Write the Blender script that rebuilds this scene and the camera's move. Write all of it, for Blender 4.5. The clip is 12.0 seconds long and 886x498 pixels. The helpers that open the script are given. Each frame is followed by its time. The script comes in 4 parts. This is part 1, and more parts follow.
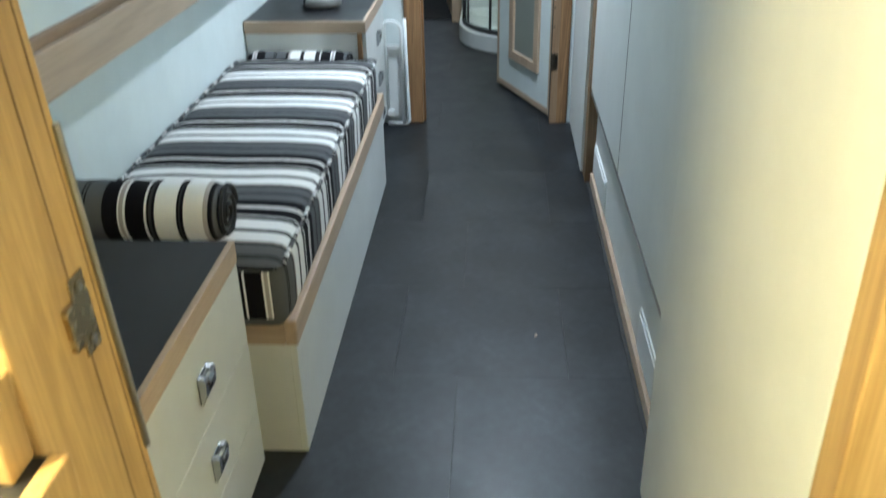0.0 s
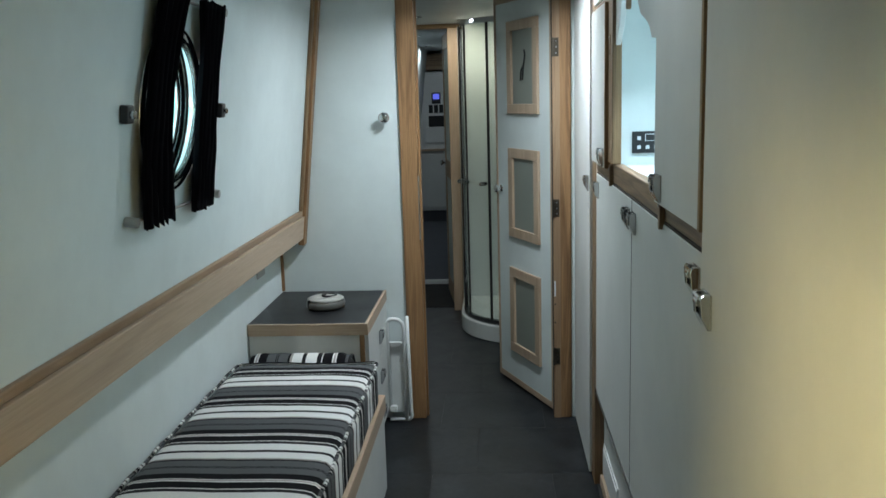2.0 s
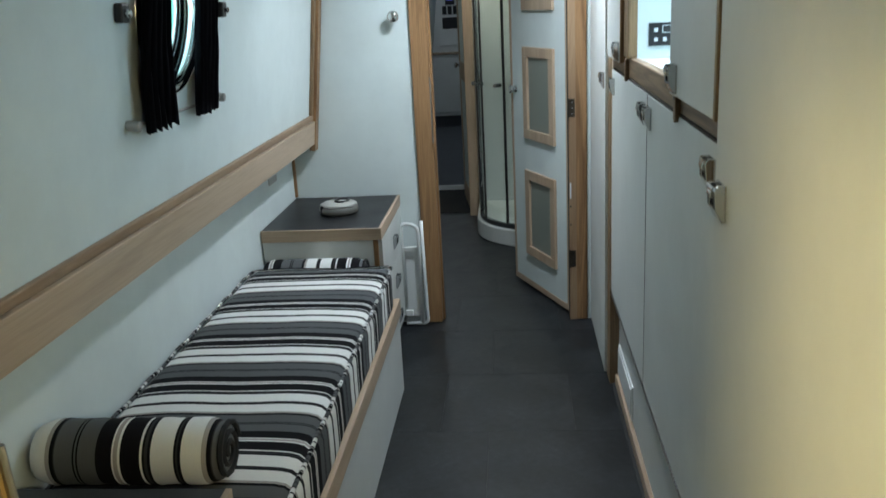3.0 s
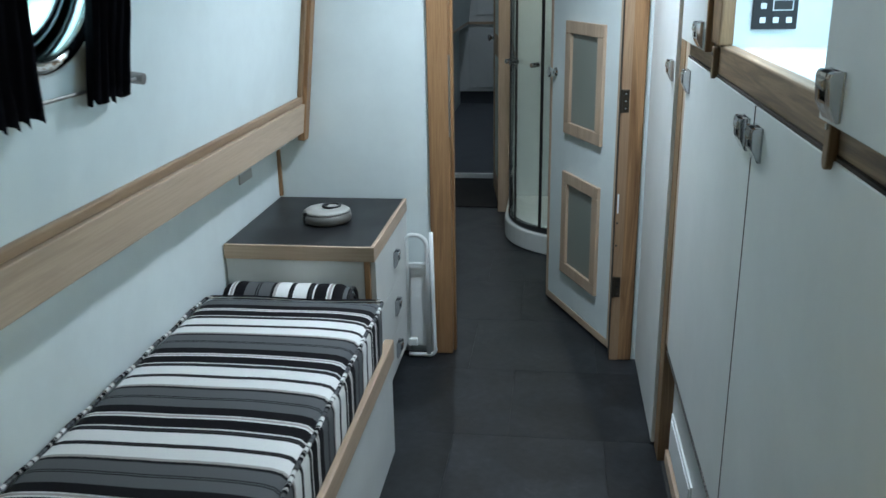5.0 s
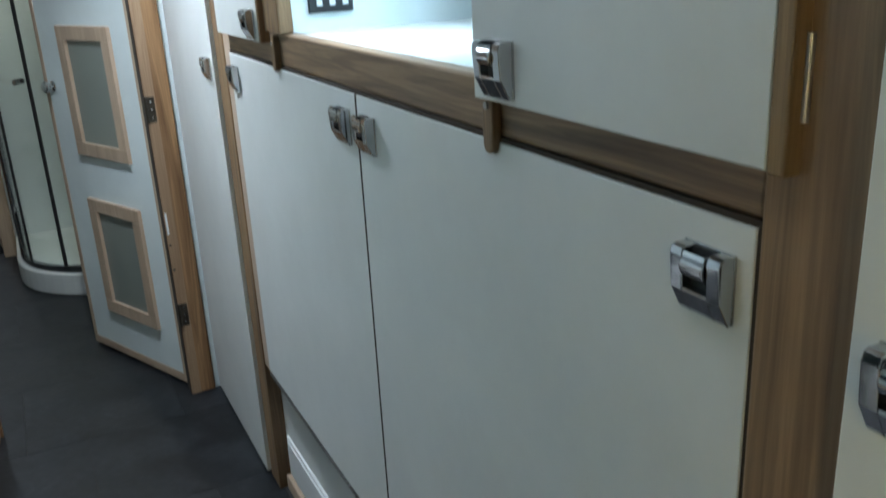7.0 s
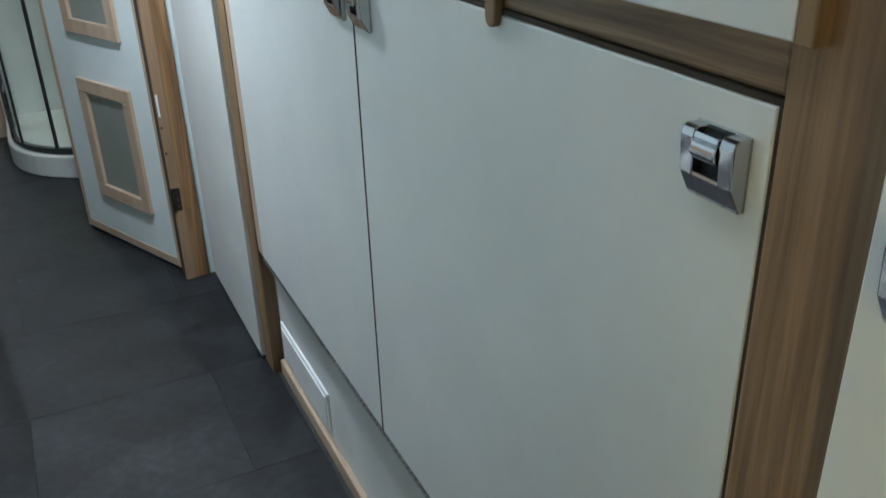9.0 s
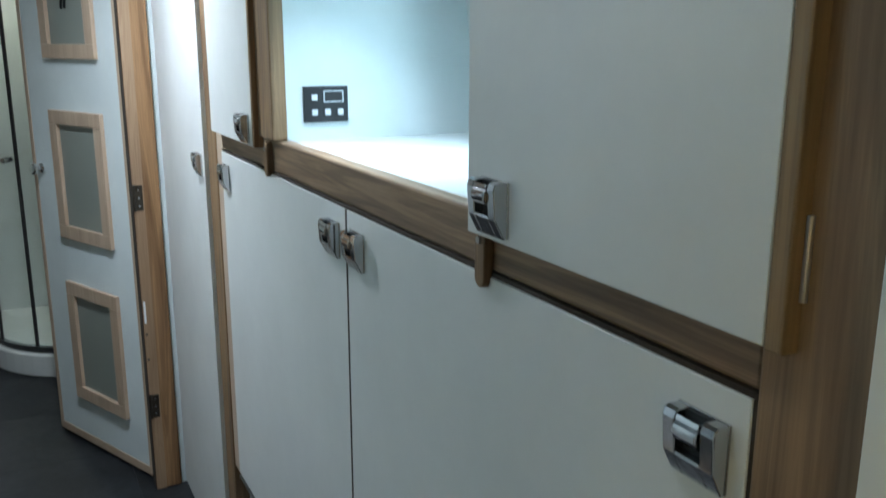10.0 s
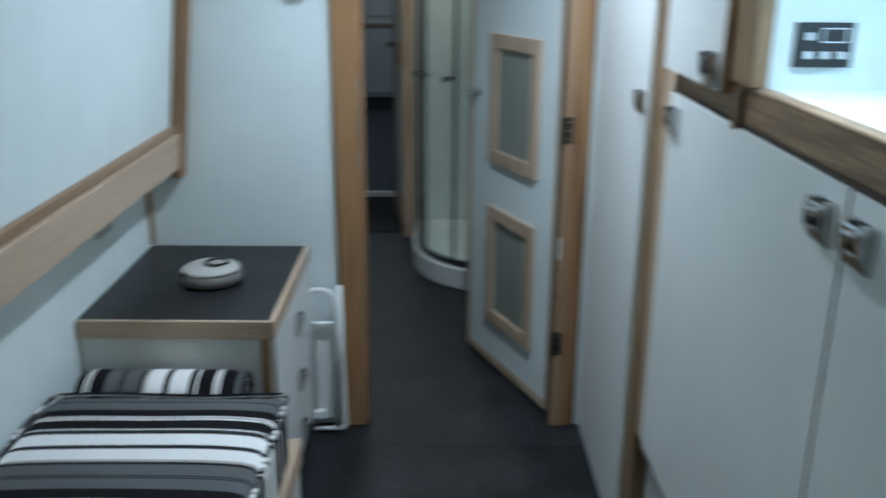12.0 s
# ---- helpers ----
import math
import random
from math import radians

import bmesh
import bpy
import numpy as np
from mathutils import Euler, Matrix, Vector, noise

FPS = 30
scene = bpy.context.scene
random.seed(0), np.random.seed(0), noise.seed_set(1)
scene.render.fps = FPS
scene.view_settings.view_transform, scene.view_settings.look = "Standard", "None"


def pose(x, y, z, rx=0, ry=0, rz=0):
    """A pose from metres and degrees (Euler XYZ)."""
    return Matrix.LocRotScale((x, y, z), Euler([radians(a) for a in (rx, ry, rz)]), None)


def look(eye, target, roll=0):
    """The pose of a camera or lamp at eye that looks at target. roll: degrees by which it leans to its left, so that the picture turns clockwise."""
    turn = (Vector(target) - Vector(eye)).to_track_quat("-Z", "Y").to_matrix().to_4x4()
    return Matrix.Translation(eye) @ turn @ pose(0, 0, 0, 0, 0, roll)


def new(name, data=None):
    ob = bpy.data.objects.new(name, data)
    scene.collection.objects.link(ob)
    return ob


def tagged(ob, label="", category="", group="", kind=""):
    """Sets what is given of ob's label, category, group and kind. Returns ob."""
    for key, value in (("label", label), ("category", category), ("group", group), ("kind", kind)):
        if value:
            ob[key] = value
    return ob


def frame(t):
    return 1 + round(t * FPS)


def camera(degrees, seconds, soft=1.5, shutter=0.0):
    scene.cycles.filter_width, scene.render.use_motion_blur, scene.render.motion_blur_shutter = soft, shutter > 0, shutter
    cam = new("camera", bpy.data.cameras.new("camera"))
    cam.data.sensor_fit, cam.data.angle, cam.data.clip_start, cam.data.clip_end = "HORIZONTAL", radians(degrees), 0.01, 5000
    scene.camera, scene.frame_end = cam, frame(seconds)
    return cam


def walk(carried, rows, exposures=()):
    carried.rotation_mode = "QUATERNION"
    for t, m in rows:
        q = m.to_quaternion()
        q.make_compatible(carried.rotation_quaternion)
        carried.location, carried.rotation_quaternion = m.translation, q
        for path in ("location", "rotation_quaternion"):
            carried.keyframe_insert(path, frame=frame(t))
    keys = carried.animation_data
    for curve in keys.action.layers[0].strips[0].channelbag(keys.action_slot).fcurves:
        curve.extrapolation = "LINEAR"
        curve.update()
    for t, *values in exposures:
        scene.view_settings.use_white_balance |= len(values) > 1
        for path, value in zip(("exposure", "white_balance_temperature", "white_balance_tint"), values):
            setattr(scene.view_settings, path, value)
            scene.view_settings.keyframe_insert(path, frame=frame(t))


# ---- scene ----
cam = camera(54.5, 12.0, shutter=0.5)
PATH = [
    (0, (0.153, 0.214, 1.34), (0.036, 1.978, 0.406), -1.1),
    (0.5, (0.147, 0.278, 1.378), (0.037, 2.133, 0.639), -1.5),
    (1, (0.155, 0.294, 1.417), (0.035, 2.229, 0.928), -1.5),
    (1.5, (0.154, 0.296, 1.431), (0.033, 2.262, 1.081), -1.7),
    (1.8, (0.155, 0.296, 1.434), (0.033, 2.264, 1.094), -1.7),
    (2, (0.16, 0.302, 1.433), (0.033, 2.267, 1.083), -1.7),
    (2.5, (0.166, 0.308, 1.425), (0.028, 2.255, 0.992), -1.9),
    (3, (0.177, 0.334, 1.407), (0.002, 2.247, 0.851), -3.0),
    (3.2, (0.178, 0.375, 1.398), (0.007, 2.282, 0.822), -3.6),
    (4.8, (0.177, 0.999, 1.391), (-0.062, 2.888, 0.777), -1.5),
    (5, (0.185, 1.064, 1.377), (-0.067, 2.948, 0.755), -1.0),
    (5.5, (0.161, 1.241, 1.357), (0.294, 3.148, 0.771), -1.2),
    (6, (0.072, 1.305, 1.373), (0.736, 3.118, 0.852), -2.2),
    (6.5, (0.076, 1.329, 1.363), (0.891, 3.077, 0.833), -2.6),
    (7, (0.07, 1.322, 1.349), (0.886, 3.026, 0.692), -3.0),
    (7.5, (0.069, 1.313, 1.328), (0.843, 2.942, 0.463), -2.8),
    (7.7, (0.07, 1.313, 1.315), (0.823, 2.909, 0.375), -2.3),
    (9.3, (0.088, 1.354, 1.332), (0.874, 2.992, 0.497), -1.4),
    (9.5, (0.08, 1.349, 1.348), (0.91, 3.027, 0.642), -0.5),
    (10, (0.073, 1.346, 1.391), (0.96, 3.077, 0.926), 0.1),
    (10.5, (0.077, 1.357, 1.388), (0.95, 3.119, 1.023), 0.8),
    (11, (0.015, 1.339, 1.43), (0.819, 3.106, 0.947), -0.4),
    (11.1, (0.025, 1.365, 1.413), (0.783, 3.151, 0.925), -0.3),
    (11.5, (0.0, 1.439, 1.406), (0.535, 3.278, 0.828), -1.5),
    (12, (0.047, 1.571, 1.392), (0.059, 3.469, 0.762), 0.4),
]
EXPOSURES = [(0.0, 1.05, 6200, 10), (0.5, 0.85, 6400, 10), (1.0, 0.52, 6600, 10), (2.0, 0.08, 6800, 10), (3.2, 0.26, 6600, 10), (5.0, 0.38, 6250, 10), (6.5, 0.34, 6450, 12), (7.7, 0.44, 6450, 13), (9.3, 0.75, 6450, 13), (9.7, 0.53, 6450, 13), (10.5, -0.04, 6450, 13), (11.1, -0.2, 6400, 13), (11.5, -0.14, 6250, 12), (12.0, 0.1, 6050, 10)]
walk(cam, [(t, look(eye, target, roll)) for t, eye, target, roll in PATH], EXPOSURES)

# ---- light ----
world = bpy.data.worlds.new("sky")
scene.world = world
world.use_nodes = True
_nt = world.node_tree
_sky = _nt.nodes.new("ShaderNodeTexSky")
_sky.sky_type, _sky.sun_disc = "NISHITA", False
_sky.sun_elevation, _sky.sun_rotation = radians(48), radians(200)
_nt.links.new(_sky.outputs[0], _nt.nodes["Background"].inputs[0])
_nt.nodes["Background"].inputs[1].default_value = 0.15


def lamp(name, kind, m, energy, colour, size=0.1, size_y=0.0, spread=180.0):
    data = bpy.data.lights.new(name, kind)
    data.energy, data.color = energy, colour
    if kind == "AREA":
        data.shape = "RECTANGLE" if size_y else "DISK"
        data.size = size
        if size_y:
            data.size_y = size_y
        data.spread = radians(spread)
    elif kind == "SUN":
        data.angle = radians(0.5)
    else:
        data.shadow_soft_size = size
    ob = new(name, data)
    ob.matrix_world = m
    return ob


COOL = (0.76, 0.89, 1.0)
DAY = (0.50, 0.82, 1.0)
RECESS = (0.64, 0.83, 1.0)
WARM = (1.0, 0.84, 0.44)
lamp("sun", "SUN", look((-2, -6, 8), (0, 0, 0)), 2.0, (1.0, 0.95, 0.88))
SALOON_LAMPS = [(0.15, 3.45), (0.22, 1.95)]
lamp("downlight_glow", "AREA", pose(0.15, 3.45, 1.905), 13.5, COOL, 0.12, 0, 160)
# second saloon lamp is unseen, added to lift the near end
lamp("downlight_glow", "AREA", pose(0.22, 1.95, 1.905), 0.9, COOL, 0.09, 0, 170)
# fill added at the top of the open shelf; no fitting hangs there
lamp("recess_fill", "AREA", pose(0.56, 2.55, 1.685), 1.75, RECESS, 0.05, 0, 95)
lamp("downlight_glow", "AREA", pose(-0.02, 5.70, 1.877), 2.6, (0.95, 0.95, 0.80), 0.07)
lamp("downlight_glow", "AREA", pose(-0.30, 5.40, 1.877), 0.8, COOL, 0.07)
lamp("downlight_glow", "AREA", pose(-0.49, 7.60, 1.895), 1.6, COOL, 0.07)
lamp("downlight_glow", "AREA", pose(-0.51, 9.10, 1.895), 1.5, COOL, 0.07)
# unseen galley lamps, positions assumed; the second is added to brighten the jamb
lamp("galley_glow", "POINT", pose(-0.50, 0.46, 1.376), 55.0, WARM, 0.09)
lamp("galley_glow", "POINT", pose(0.66, 0.30, 1.36), 12.0, WARM, 0.03)
lamp("porthole_daylight", "AREA", look((0.93, 2.36, 1.46), (-0.4, 2.33, 1.2)), 4.0, DAY, 0.34)
lamp("porthole_daylight", "AREA", look((-0.735, 2.44, 1.42), (0.3, 2.44, 1.31)), 0.6, DAY, 0.33)


# ---- materials ----
def mat(name, rough=0.5, metal=0.0, colour=(0.8, 0.8, 0.8)):
    m = bpy.data.materials.new(name)
    m.use_nodes = True
    b = m.node_tree.nodes["Principled BSDF"]
    b.inputs["Base Color"].default_value = (*colour, 1)
    b.inputs["Roughness"].default_value = rough
    b.inputs["Metallic"].default_value = metal
    return m


def node(m, kind, **kw):
    n = m.node_tree.nodes.new(kind)
    for k, v in kw.items():
        n.inputs[k].default_value = v
    return n


def link(m, a, b):
    m.node_tree.links.new(a, b)


def coords(m, scale=(1, 1, 1)):
    tc, mp = node(m, "ShaderNodeTexCoord"), node(m, "ShaderNodeMapping")
    mp.inputs["Scale"].default_value = scale
    link(m, tc.outputs["Object"], mp.inputs["Vector"])
    return mp.outputs[0]


def ramp(m, fac, stops, constant=False):
    r = node(m, "ShaderNodeValToRGB")
    e = r.color_ramp.elements
    if constant:
        r.color_ramp.interpolation = "CONSTANT"
    e[0].position, e[0].color = stops[0][0], (*stops[0][1], 1)
    e[1].position, e[1].color = stops[-1][0], (*stops[-1][1], 1)
    for p, c in stops[1:-1]:
        e.new(p).color = (*c, 1)
    link(m, fac, r.inputs[0])
    return r.outputs[0]


def bump(m, height, strength, distance=0.001):
    b = node(m, "ShaderNodeBump", Strength=strength, Distance=distance)
    link(m, height, b.inputs["Height"])
    link(m, b.outputs[0], m.node_tree.nodes["Principled BSDF"].inputs["Normal"])


def base(m, out):
    link(m, out, m.node_tree.nodes["Principled BSDF"].inputs["Base Color"])


def rough_from(m, fac, lo, hi):
    r = node(m, "ShaderNodeMapRange")
    r.inputs["To Min"].default_value, r.inputs["To Max"].default_value = lo, hi
    link(m, fac, r.inputs["Value"])
    link(m, r.outputs[0], m.node_tree.nodes["Principled BSDF"].inputs["Roughness"])


def painted(name, col, rough=0.45, grain=380.0, strength=0.12):
    """Plain laminate or painted board: faint mottling, fine orange-peel relief, smears in the gloss."""
    m = mat(name, rough)
    big = node(m, "ShaderNodeTexNoise", Scale=4.5, Detail=6.0, Roughness=0.65)
    link(m, coords(m), big.inputs["Vector"])
    base(m, ramp(m, big.outputs[0], [(0.3, tuple(c * 0.90 for c in col)), (0.7, col)]))
    fine = node(m, "ShaderNodeTexNoise", Scale=grain, Detail=2.0)
    link(m, coords(m), fine.inputs["Vector"])
    bump(m, fine.outputs[0], strength, 0.0006)
    smear = node(m, "ShaderNodeTexNoise", Scale=7.0, Detail=5.0)
    link(m, coords(m, (1, 1, 0.4)), smear.inputs["Vector"])
    rough_from(m, smear.outputs[0], rough - 0.08, rough + 0.10)
    return m


def wood(name, dark, light, axis, rough=0.42, fine=1.0, pores=0.35, warp=0.9):
    """Planed timber with the grain along one axis."""
    m = mat(name, rough)
    sc = [26.0 * fine] * 3
    sc["xyz".index(axis)] = 1.5
    v = coords(m, tuple(sc))
    n1 = node(m, "ShaderNodeTexNoise", Scale=1.0, Detail=7.0, Roughness=0.62, Distortion=warp)
    link(m, v, n1.inputs["Vector"])
    sc2 = [230.0] * 3
    sc2["xyz".index(axis)] = 6.0
    n2 = node(m, "ShaderNodeTexNoise", Scale=1.0, Detail=3.0)
    link(m, coords(m, tuple(sc2)), n2.inputs["Vector"])
    mid = tuple((a + b) / 2 for a, b in zip(dark, light))
    c1 = ramp(m, n1.outputs[0], [(0.30, dark), (0.47, mid), (0.56, light), (0.72, mid)])
    mix = node(m, "ShaderNodeMix")
    mix.data_type, mix.blend_type = "RGBA", "MULTIPLY"
    mix.inputs[0].default_value = pores
    link(m, c1, mix.inputs[6])
    link(m, ramp(m, n2.outputs[0], [(0.35, (0.55, 0.5, 0.45)), (0.6, (1, 1, 1))]), mix.inputs[7])
    base(m, mix.outputs[2])
    bump(m, n2.outputs[0], 0.18, 0.0006)
    rough_from(m, n1.outputs[0], rough - 0.06, rough + 0.12)
    return m


def metal(name, col, rough):
    m = mat(name, rough, 1.0, col)
    n = node(m, "ShaderNodeTexNoise", Scale=90.0, Detail=3.0)
    link(m, coords(m), n.inputs["Vector"])
    rough_from(m, n.outputs[0], max(rough - 0.05, 0.02), rough + 0.08)
    return m


BLK, CHA, GRY, WHT, BGE = (0.009, 0.008, 0.010), (0.04, 0.04, 0.042), (0.115, 0.12, 0.125), (0.86, 0.85, 0.83), (0.42, 0.38, 0.36)
# one repeat of the woven stripe, as shares of its length
STRIPE = [(0.0, GRY), (0.115, BLK), (0.127, GRY), (0.138, BLK), (0.15, GRY), (0.265, BLK), (0.37, WHT), (0.382, BGE), (0.41, WHT), (0.422, BLK),
          (0.548, WHT), (0.563, BLK), (0.580, CHA), (0.60, BLK), (0.620, WHT), (0.763, BLK), (0.781, CHA), (0.791, BLK), (0.810, WHT), (0.94, BGE), (0.968, BLK), (0.992, CHA)]


def fabric(name, axis, period, shift, way=1.0):
    m = mat(name, 0.92)
    m.node_tree.nodes["Principled BSDF"].inputs["Specular IOR Level"].default_value = 0.15
    sep, tc = node(m, "ShaderNodeSeparateXYZ"), node(m, "ShaderNodeTexCoord")
    link(m, tc.outputs["Object"], sep.inputs[0])
    add = node(m, "ShaderNodeMath")
    add.operation = "MULTIPLY_ADD"
    add.inputs[1].default_value, add.inputs[2].default_value = way, shift
    link(m, sep.outputs["XYZ".index(axis)], add.inputs[0])
    div = node(m, "ShaderNodeMath")
    div.operation = "DIVIDE"
    div.inputs[1].default_value = period
    link(m, add.outputs[0], div.inputs[0])
    fr = node(m, "ShaderNodeMath")
    fr.operation = "FRACT"
    link(m, div.outputs[0], fr.inputs[0])
    col = ramp(m, fr.outputs[0], STRIPE, True)
    weave = node(m, "ShaderNodeTexNoise", Scale=900.0, Detail=2.0)
    link(m, tc.outputs["Object"], weave.inputs["Vector"])
    mix = node(m, "ShaderNodeMix")
    mix.data_type, mix.blend_type = "RGBA", "MULTIPLY"
    mix.inputs[0].default_value = 0.5
    link(m, col, mix.inputs[6])
    link(m, ramp(m, weave.outputs[0], [(0.3, (0.7, 0.7, 0.7)), (0.6, (1, 1, 1))]), mix.inputs[7])
    base(m, mix.outputs[2])
    bump(m, weave.outputs[0], 0.4, 0.001)
    return m


M_WALL = painted("pale_wall_board", (0.70, 0.765, 0.762), 0.5)
M_LAM = painted("cream_laminate", (0.70, 0.715, 0.695), 0.38, 300.0, 0.2)
M_CEIL = painted("ceiling_board", (0.62, 0.66, 0.66), 0.4)
M_OAK_Z = wood("oak_upright", (0.125, 0.060, 0.025), (0.345, 0.19, 0.088), "z")
M_OAK_Y = wood("oak_lengthwise", (0.115, 0.066, 0.036), (0.335, 0.215, 0.125), "y", 0.42, 1.5, 0.45, 2.2)
M_OAK_X = wood("oak_crosswise", (0.20, 0.105, 0.05), (0.44, 0.28, 0.14), "x")
M_OAK_P = wood("grey_brown_oak_post", (0.125, 0.072, 0.036), (0.295, 0.182, 0.095), "z", 0.45, 0.8, 0.4, 1.4)
M_EDGE = wood("honey_brown_edge", (0.17, 0.102, 0.045), (0.285, 0.18, 0.082), "z", 0.42)
M_BEAD_Z = wood("brown_rebate", (0.24, 0.145, 0.085), (0.36, 0.235, 0.145), "z", 0.42, 1.0, 0.3)
M_BEAD = wood("brown_bead", (0.24, 0.145, 0.085), (0.36, 0.235, 0.145), "y", 0.42, 1.0, 0.3)
M_MAPLE_Z = wood("maple_upright", (0.41, 0.295, 0.205), (0.51, 0.38, 0.275), "z", 0.45, 0.7, 0.18)
M_MAPLE_Y = wood("maple_lengthwise", (0.41, 0.295, 0.205), (0.51, 0.38, 0.275), "y", 0.45, 0.7, 0.18)
M_MAPLE_X = wood("maple_crosswise", (0.41, 0.295, 0.205), (0.51, 0.38, 0.275), "x", 0.45, 0.7, 0.18)
M_PINE_Z = wood("honey_pine_upright", (0.345, 0.212, 0.08), (0.475, 0.312, 0.13), "z", 0.4, 0.9)
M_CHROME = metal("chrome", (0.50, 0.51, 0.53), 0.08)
M_LATCH = metal("latch_chrome", (0.60, 0.61, 0.63), 0.05)
M_LATCH_B = metal("latch_plate_chrome", (0.50, 0.51, 0.53), 0.07)
M_POLISH = metal("polished_chrome", (0.80, 0.82, 0.83), 0.04)
M_STEEL = metal("brushed_steel", (0.36, 0.345, 0.33), 0.34)
M_BRASS = metal("worn_brass", (0.50, 0.41, 0.26), 0.25)
M_BRONZE = metal("dark_bronze", (0.10, 0.085, 0.07), 0.4)
M_BLACKMETAL = mat("black_plastic", 0.35, 0.0, (0.012, 0.012, 0.014))
# near-black for tile joints and plinths; in door and drawer gaps it paints shade
M_DARKGAP = mat("dark_gap", 0.8, 0.0, (0.04, 0.026, 0.016))
M_TOP = painted("black_laminate_top", (0.017, 0.017, 0.0185), 0.40, 500.0, 0.35)
M_TOP.node_tree.nodes["Principled BSDF"].inputs["Specular IOR Level"].default_value = 0.35
M_WHITEPLASTIC = painted("white_plastic", (0.78, 0.80, 0.79), 0.32, 200.0, 0.05)
M_ACRYLIC = painted("white_acrylic", (0.80, 0.82, 0.80), 0.2, 60.0, 0.02)
M_CURTAIN = painted("black_curtain_cloth", (0.006, 0.0055, 0.0075), 0.95, 600.0, 0.5)
M_CURTAIN.node_tree.nodes["Principled BSDF"].inputs["Specular IOR Level"].default_value = 0.08
M_BUTTON = mat("pale_button", 0.4, 0.0, (0.7, 0.72, 0.75))
M_MATT_Y = fabric("striped_mattress_cloth", "Y", 0.2885, 2.945 + 0.577, -1.0)
M_BOLSTER = fabric("striped_bolster_cloth", "X", 0.31, 1.036)
M_BOLSTER_B = fabric("striped_bolster_cloth_turned", "X", 0.29, -0.328 + 0.58, -1.0)
M_PIPE = fabric("twisted_piping_cloth", "Y", 0.10, 0.0)
M_PIPING = mat("white_piping", 0.8, 0.0, (0.6, 0.6, 0.58))
M_PIPING_B = mat("black_piping", 0.9, 0.0, (0.015, 0.015, 0.016))
M_STONE = painted("grey_stoneware", (0.15, 0.143, 0.132), 0.3, 120.0, 0.1)
M_GLAZE = painted("pale_glaze", (0.46, 0.45, 0.42), 0.35, 120.0, 0.1)
M_SEAL = mat("black_rubber", 0.6, 0.0, (0.02, 0.02, 0.02))
M_LAMPON = mat("lit_lens", 0.3)
_b = M_LAMPON.node_tree.nodes["Principled BSDF"]
_b.inputs["Emission Color"].default_value, _b.inputs["Emission Strength"].default_value = (0.95, 0.98, 1, 1), 12.0
M_SCREEN = mat("blue_screen", 0.3, 0.0, (0.02, 0.03, 0.1))
_b = M_SCREEN.node_tree.nodes["Principled BSDF"]
_b.inputs["Emission Color"].default_value, _b.inputs["Emission Strength"].default_value = (0.12, 0.16, 0.9, 1), 0.8

M_GLASS = mat("clear_glass", 0.03, 0.0, (0.80, 0.88, 0.85))
_b = M_GLASS.node_tree.nodes["Principled BSDF"]
_b.inputs["Transmission Weight"].default_value, _b.inputs["IOR"].default_value = 1.0, 1.45


def pane_glass():
    """Thin clear window glass: lets light straight through, with a faint gloss."""
    m = bpy.data.materials.new("window_pane")
    m.use_nodes = True
    t = m.node_tree
    t.nodes.remove(t.nodes["Principled BSDF"])
    clear, gloss, mx = node(m, "ShaderNodeBsdfTransparent"), node(m, "ShaderNodeBsdfGlossy"), node(m, "ShaderNodeMixShader")
    clear.inputs[0].default_value = (0.86, 0.95, 0.93, 1)
    gloss.inputs["Roughness"].default_value = 0.03
    mx.inputs[0].default_value = 0.05
    link(m, clear.outputs[0], mx.inputs[1])
    link(m, gloss.outputs[0], mx.inputs[2])
    link(m, mx.outputs[0], t.nodes["Material Output"].inputs["Surface"])
    return m


M_PANE = pane_glass()
M_FROST = mat("grey_green_obscured_glass", 0.28, 0.0, (0.23, 0.25, 0.22))


def vinyl():
    """Slate-look vinyl: dark blue-grey clouds, small pits and scuffs."""
    m = mat("slate_vinyl", 0.42)
    m.node_tree.nodes["Principled BSDF"].inputs["Specular IOR Level"].default_value = 0.4
    c = coords(m)
    n1 = node(m, "ShaderNodeTexNoise", Scale=5.0, Detail=8.0, Roughness=0.65)
    link(m, c, n1.inputs["Vector"])
    info = node(m, "ShaderNodeObjectInfo")
    a = node(m, "ShaderNodeMath")
    a.operation = "MULTIPLY_ADD"
    a.inputs[1].default_value, a.inputs[2].default_value = 0.04, -0.02
    link(m, info.outputs["Random"], a.inputs[0])
    s = node(m, "ShaderNodeMath")
    s.operation = "ADD"
    link(m, n1.outputs[0], s.inputs[0])
    link(m, a.outputs[0], s.inputs[1])
    n4 = node(m, "ShaderNodeTexNoise", Scale=38.0, Detail=5.0, Roughness=0.7)
    link(m, c, n4.inputs["Vector"])
    t = node(m, "ShaderNodeMath")
    t.operation = "MULTIPLY_ADD"
    t.inputs[1].default_value = 0.35
    link(m, n4.outputs[0], t.inputs[0])
    link(m, s.outputs[0], t.inputs[2])
    base(m, ramp(m, t.outputs[0], [(0.50, (0.0035, 0.004, 0.005)), (0.64, (0.009, 0.0108, 0.0132)), (0.79, (0.019, 0.022, 0.0258)), (0.95, (0.046, 0.050, 0.055))]))
    n2 = node(m, "ShaderNodeTexNoise", Scale=60.0, Detail=6.0, Roughness=0.7)
    link(m, c, n2.inputs["Vector"])
    bump(m, n2.outputs[0], 0.45, 0.0012)
    n3 = node(m, "ShaderNodeTexNoise", Scale=9.0, Detail=6.0)
    link(m, c, n3.inputs["Vector"])
    rough_from(m, n3.outputs[0], 0.28, 0.56)
    return m


M_VINYL = vinyl()
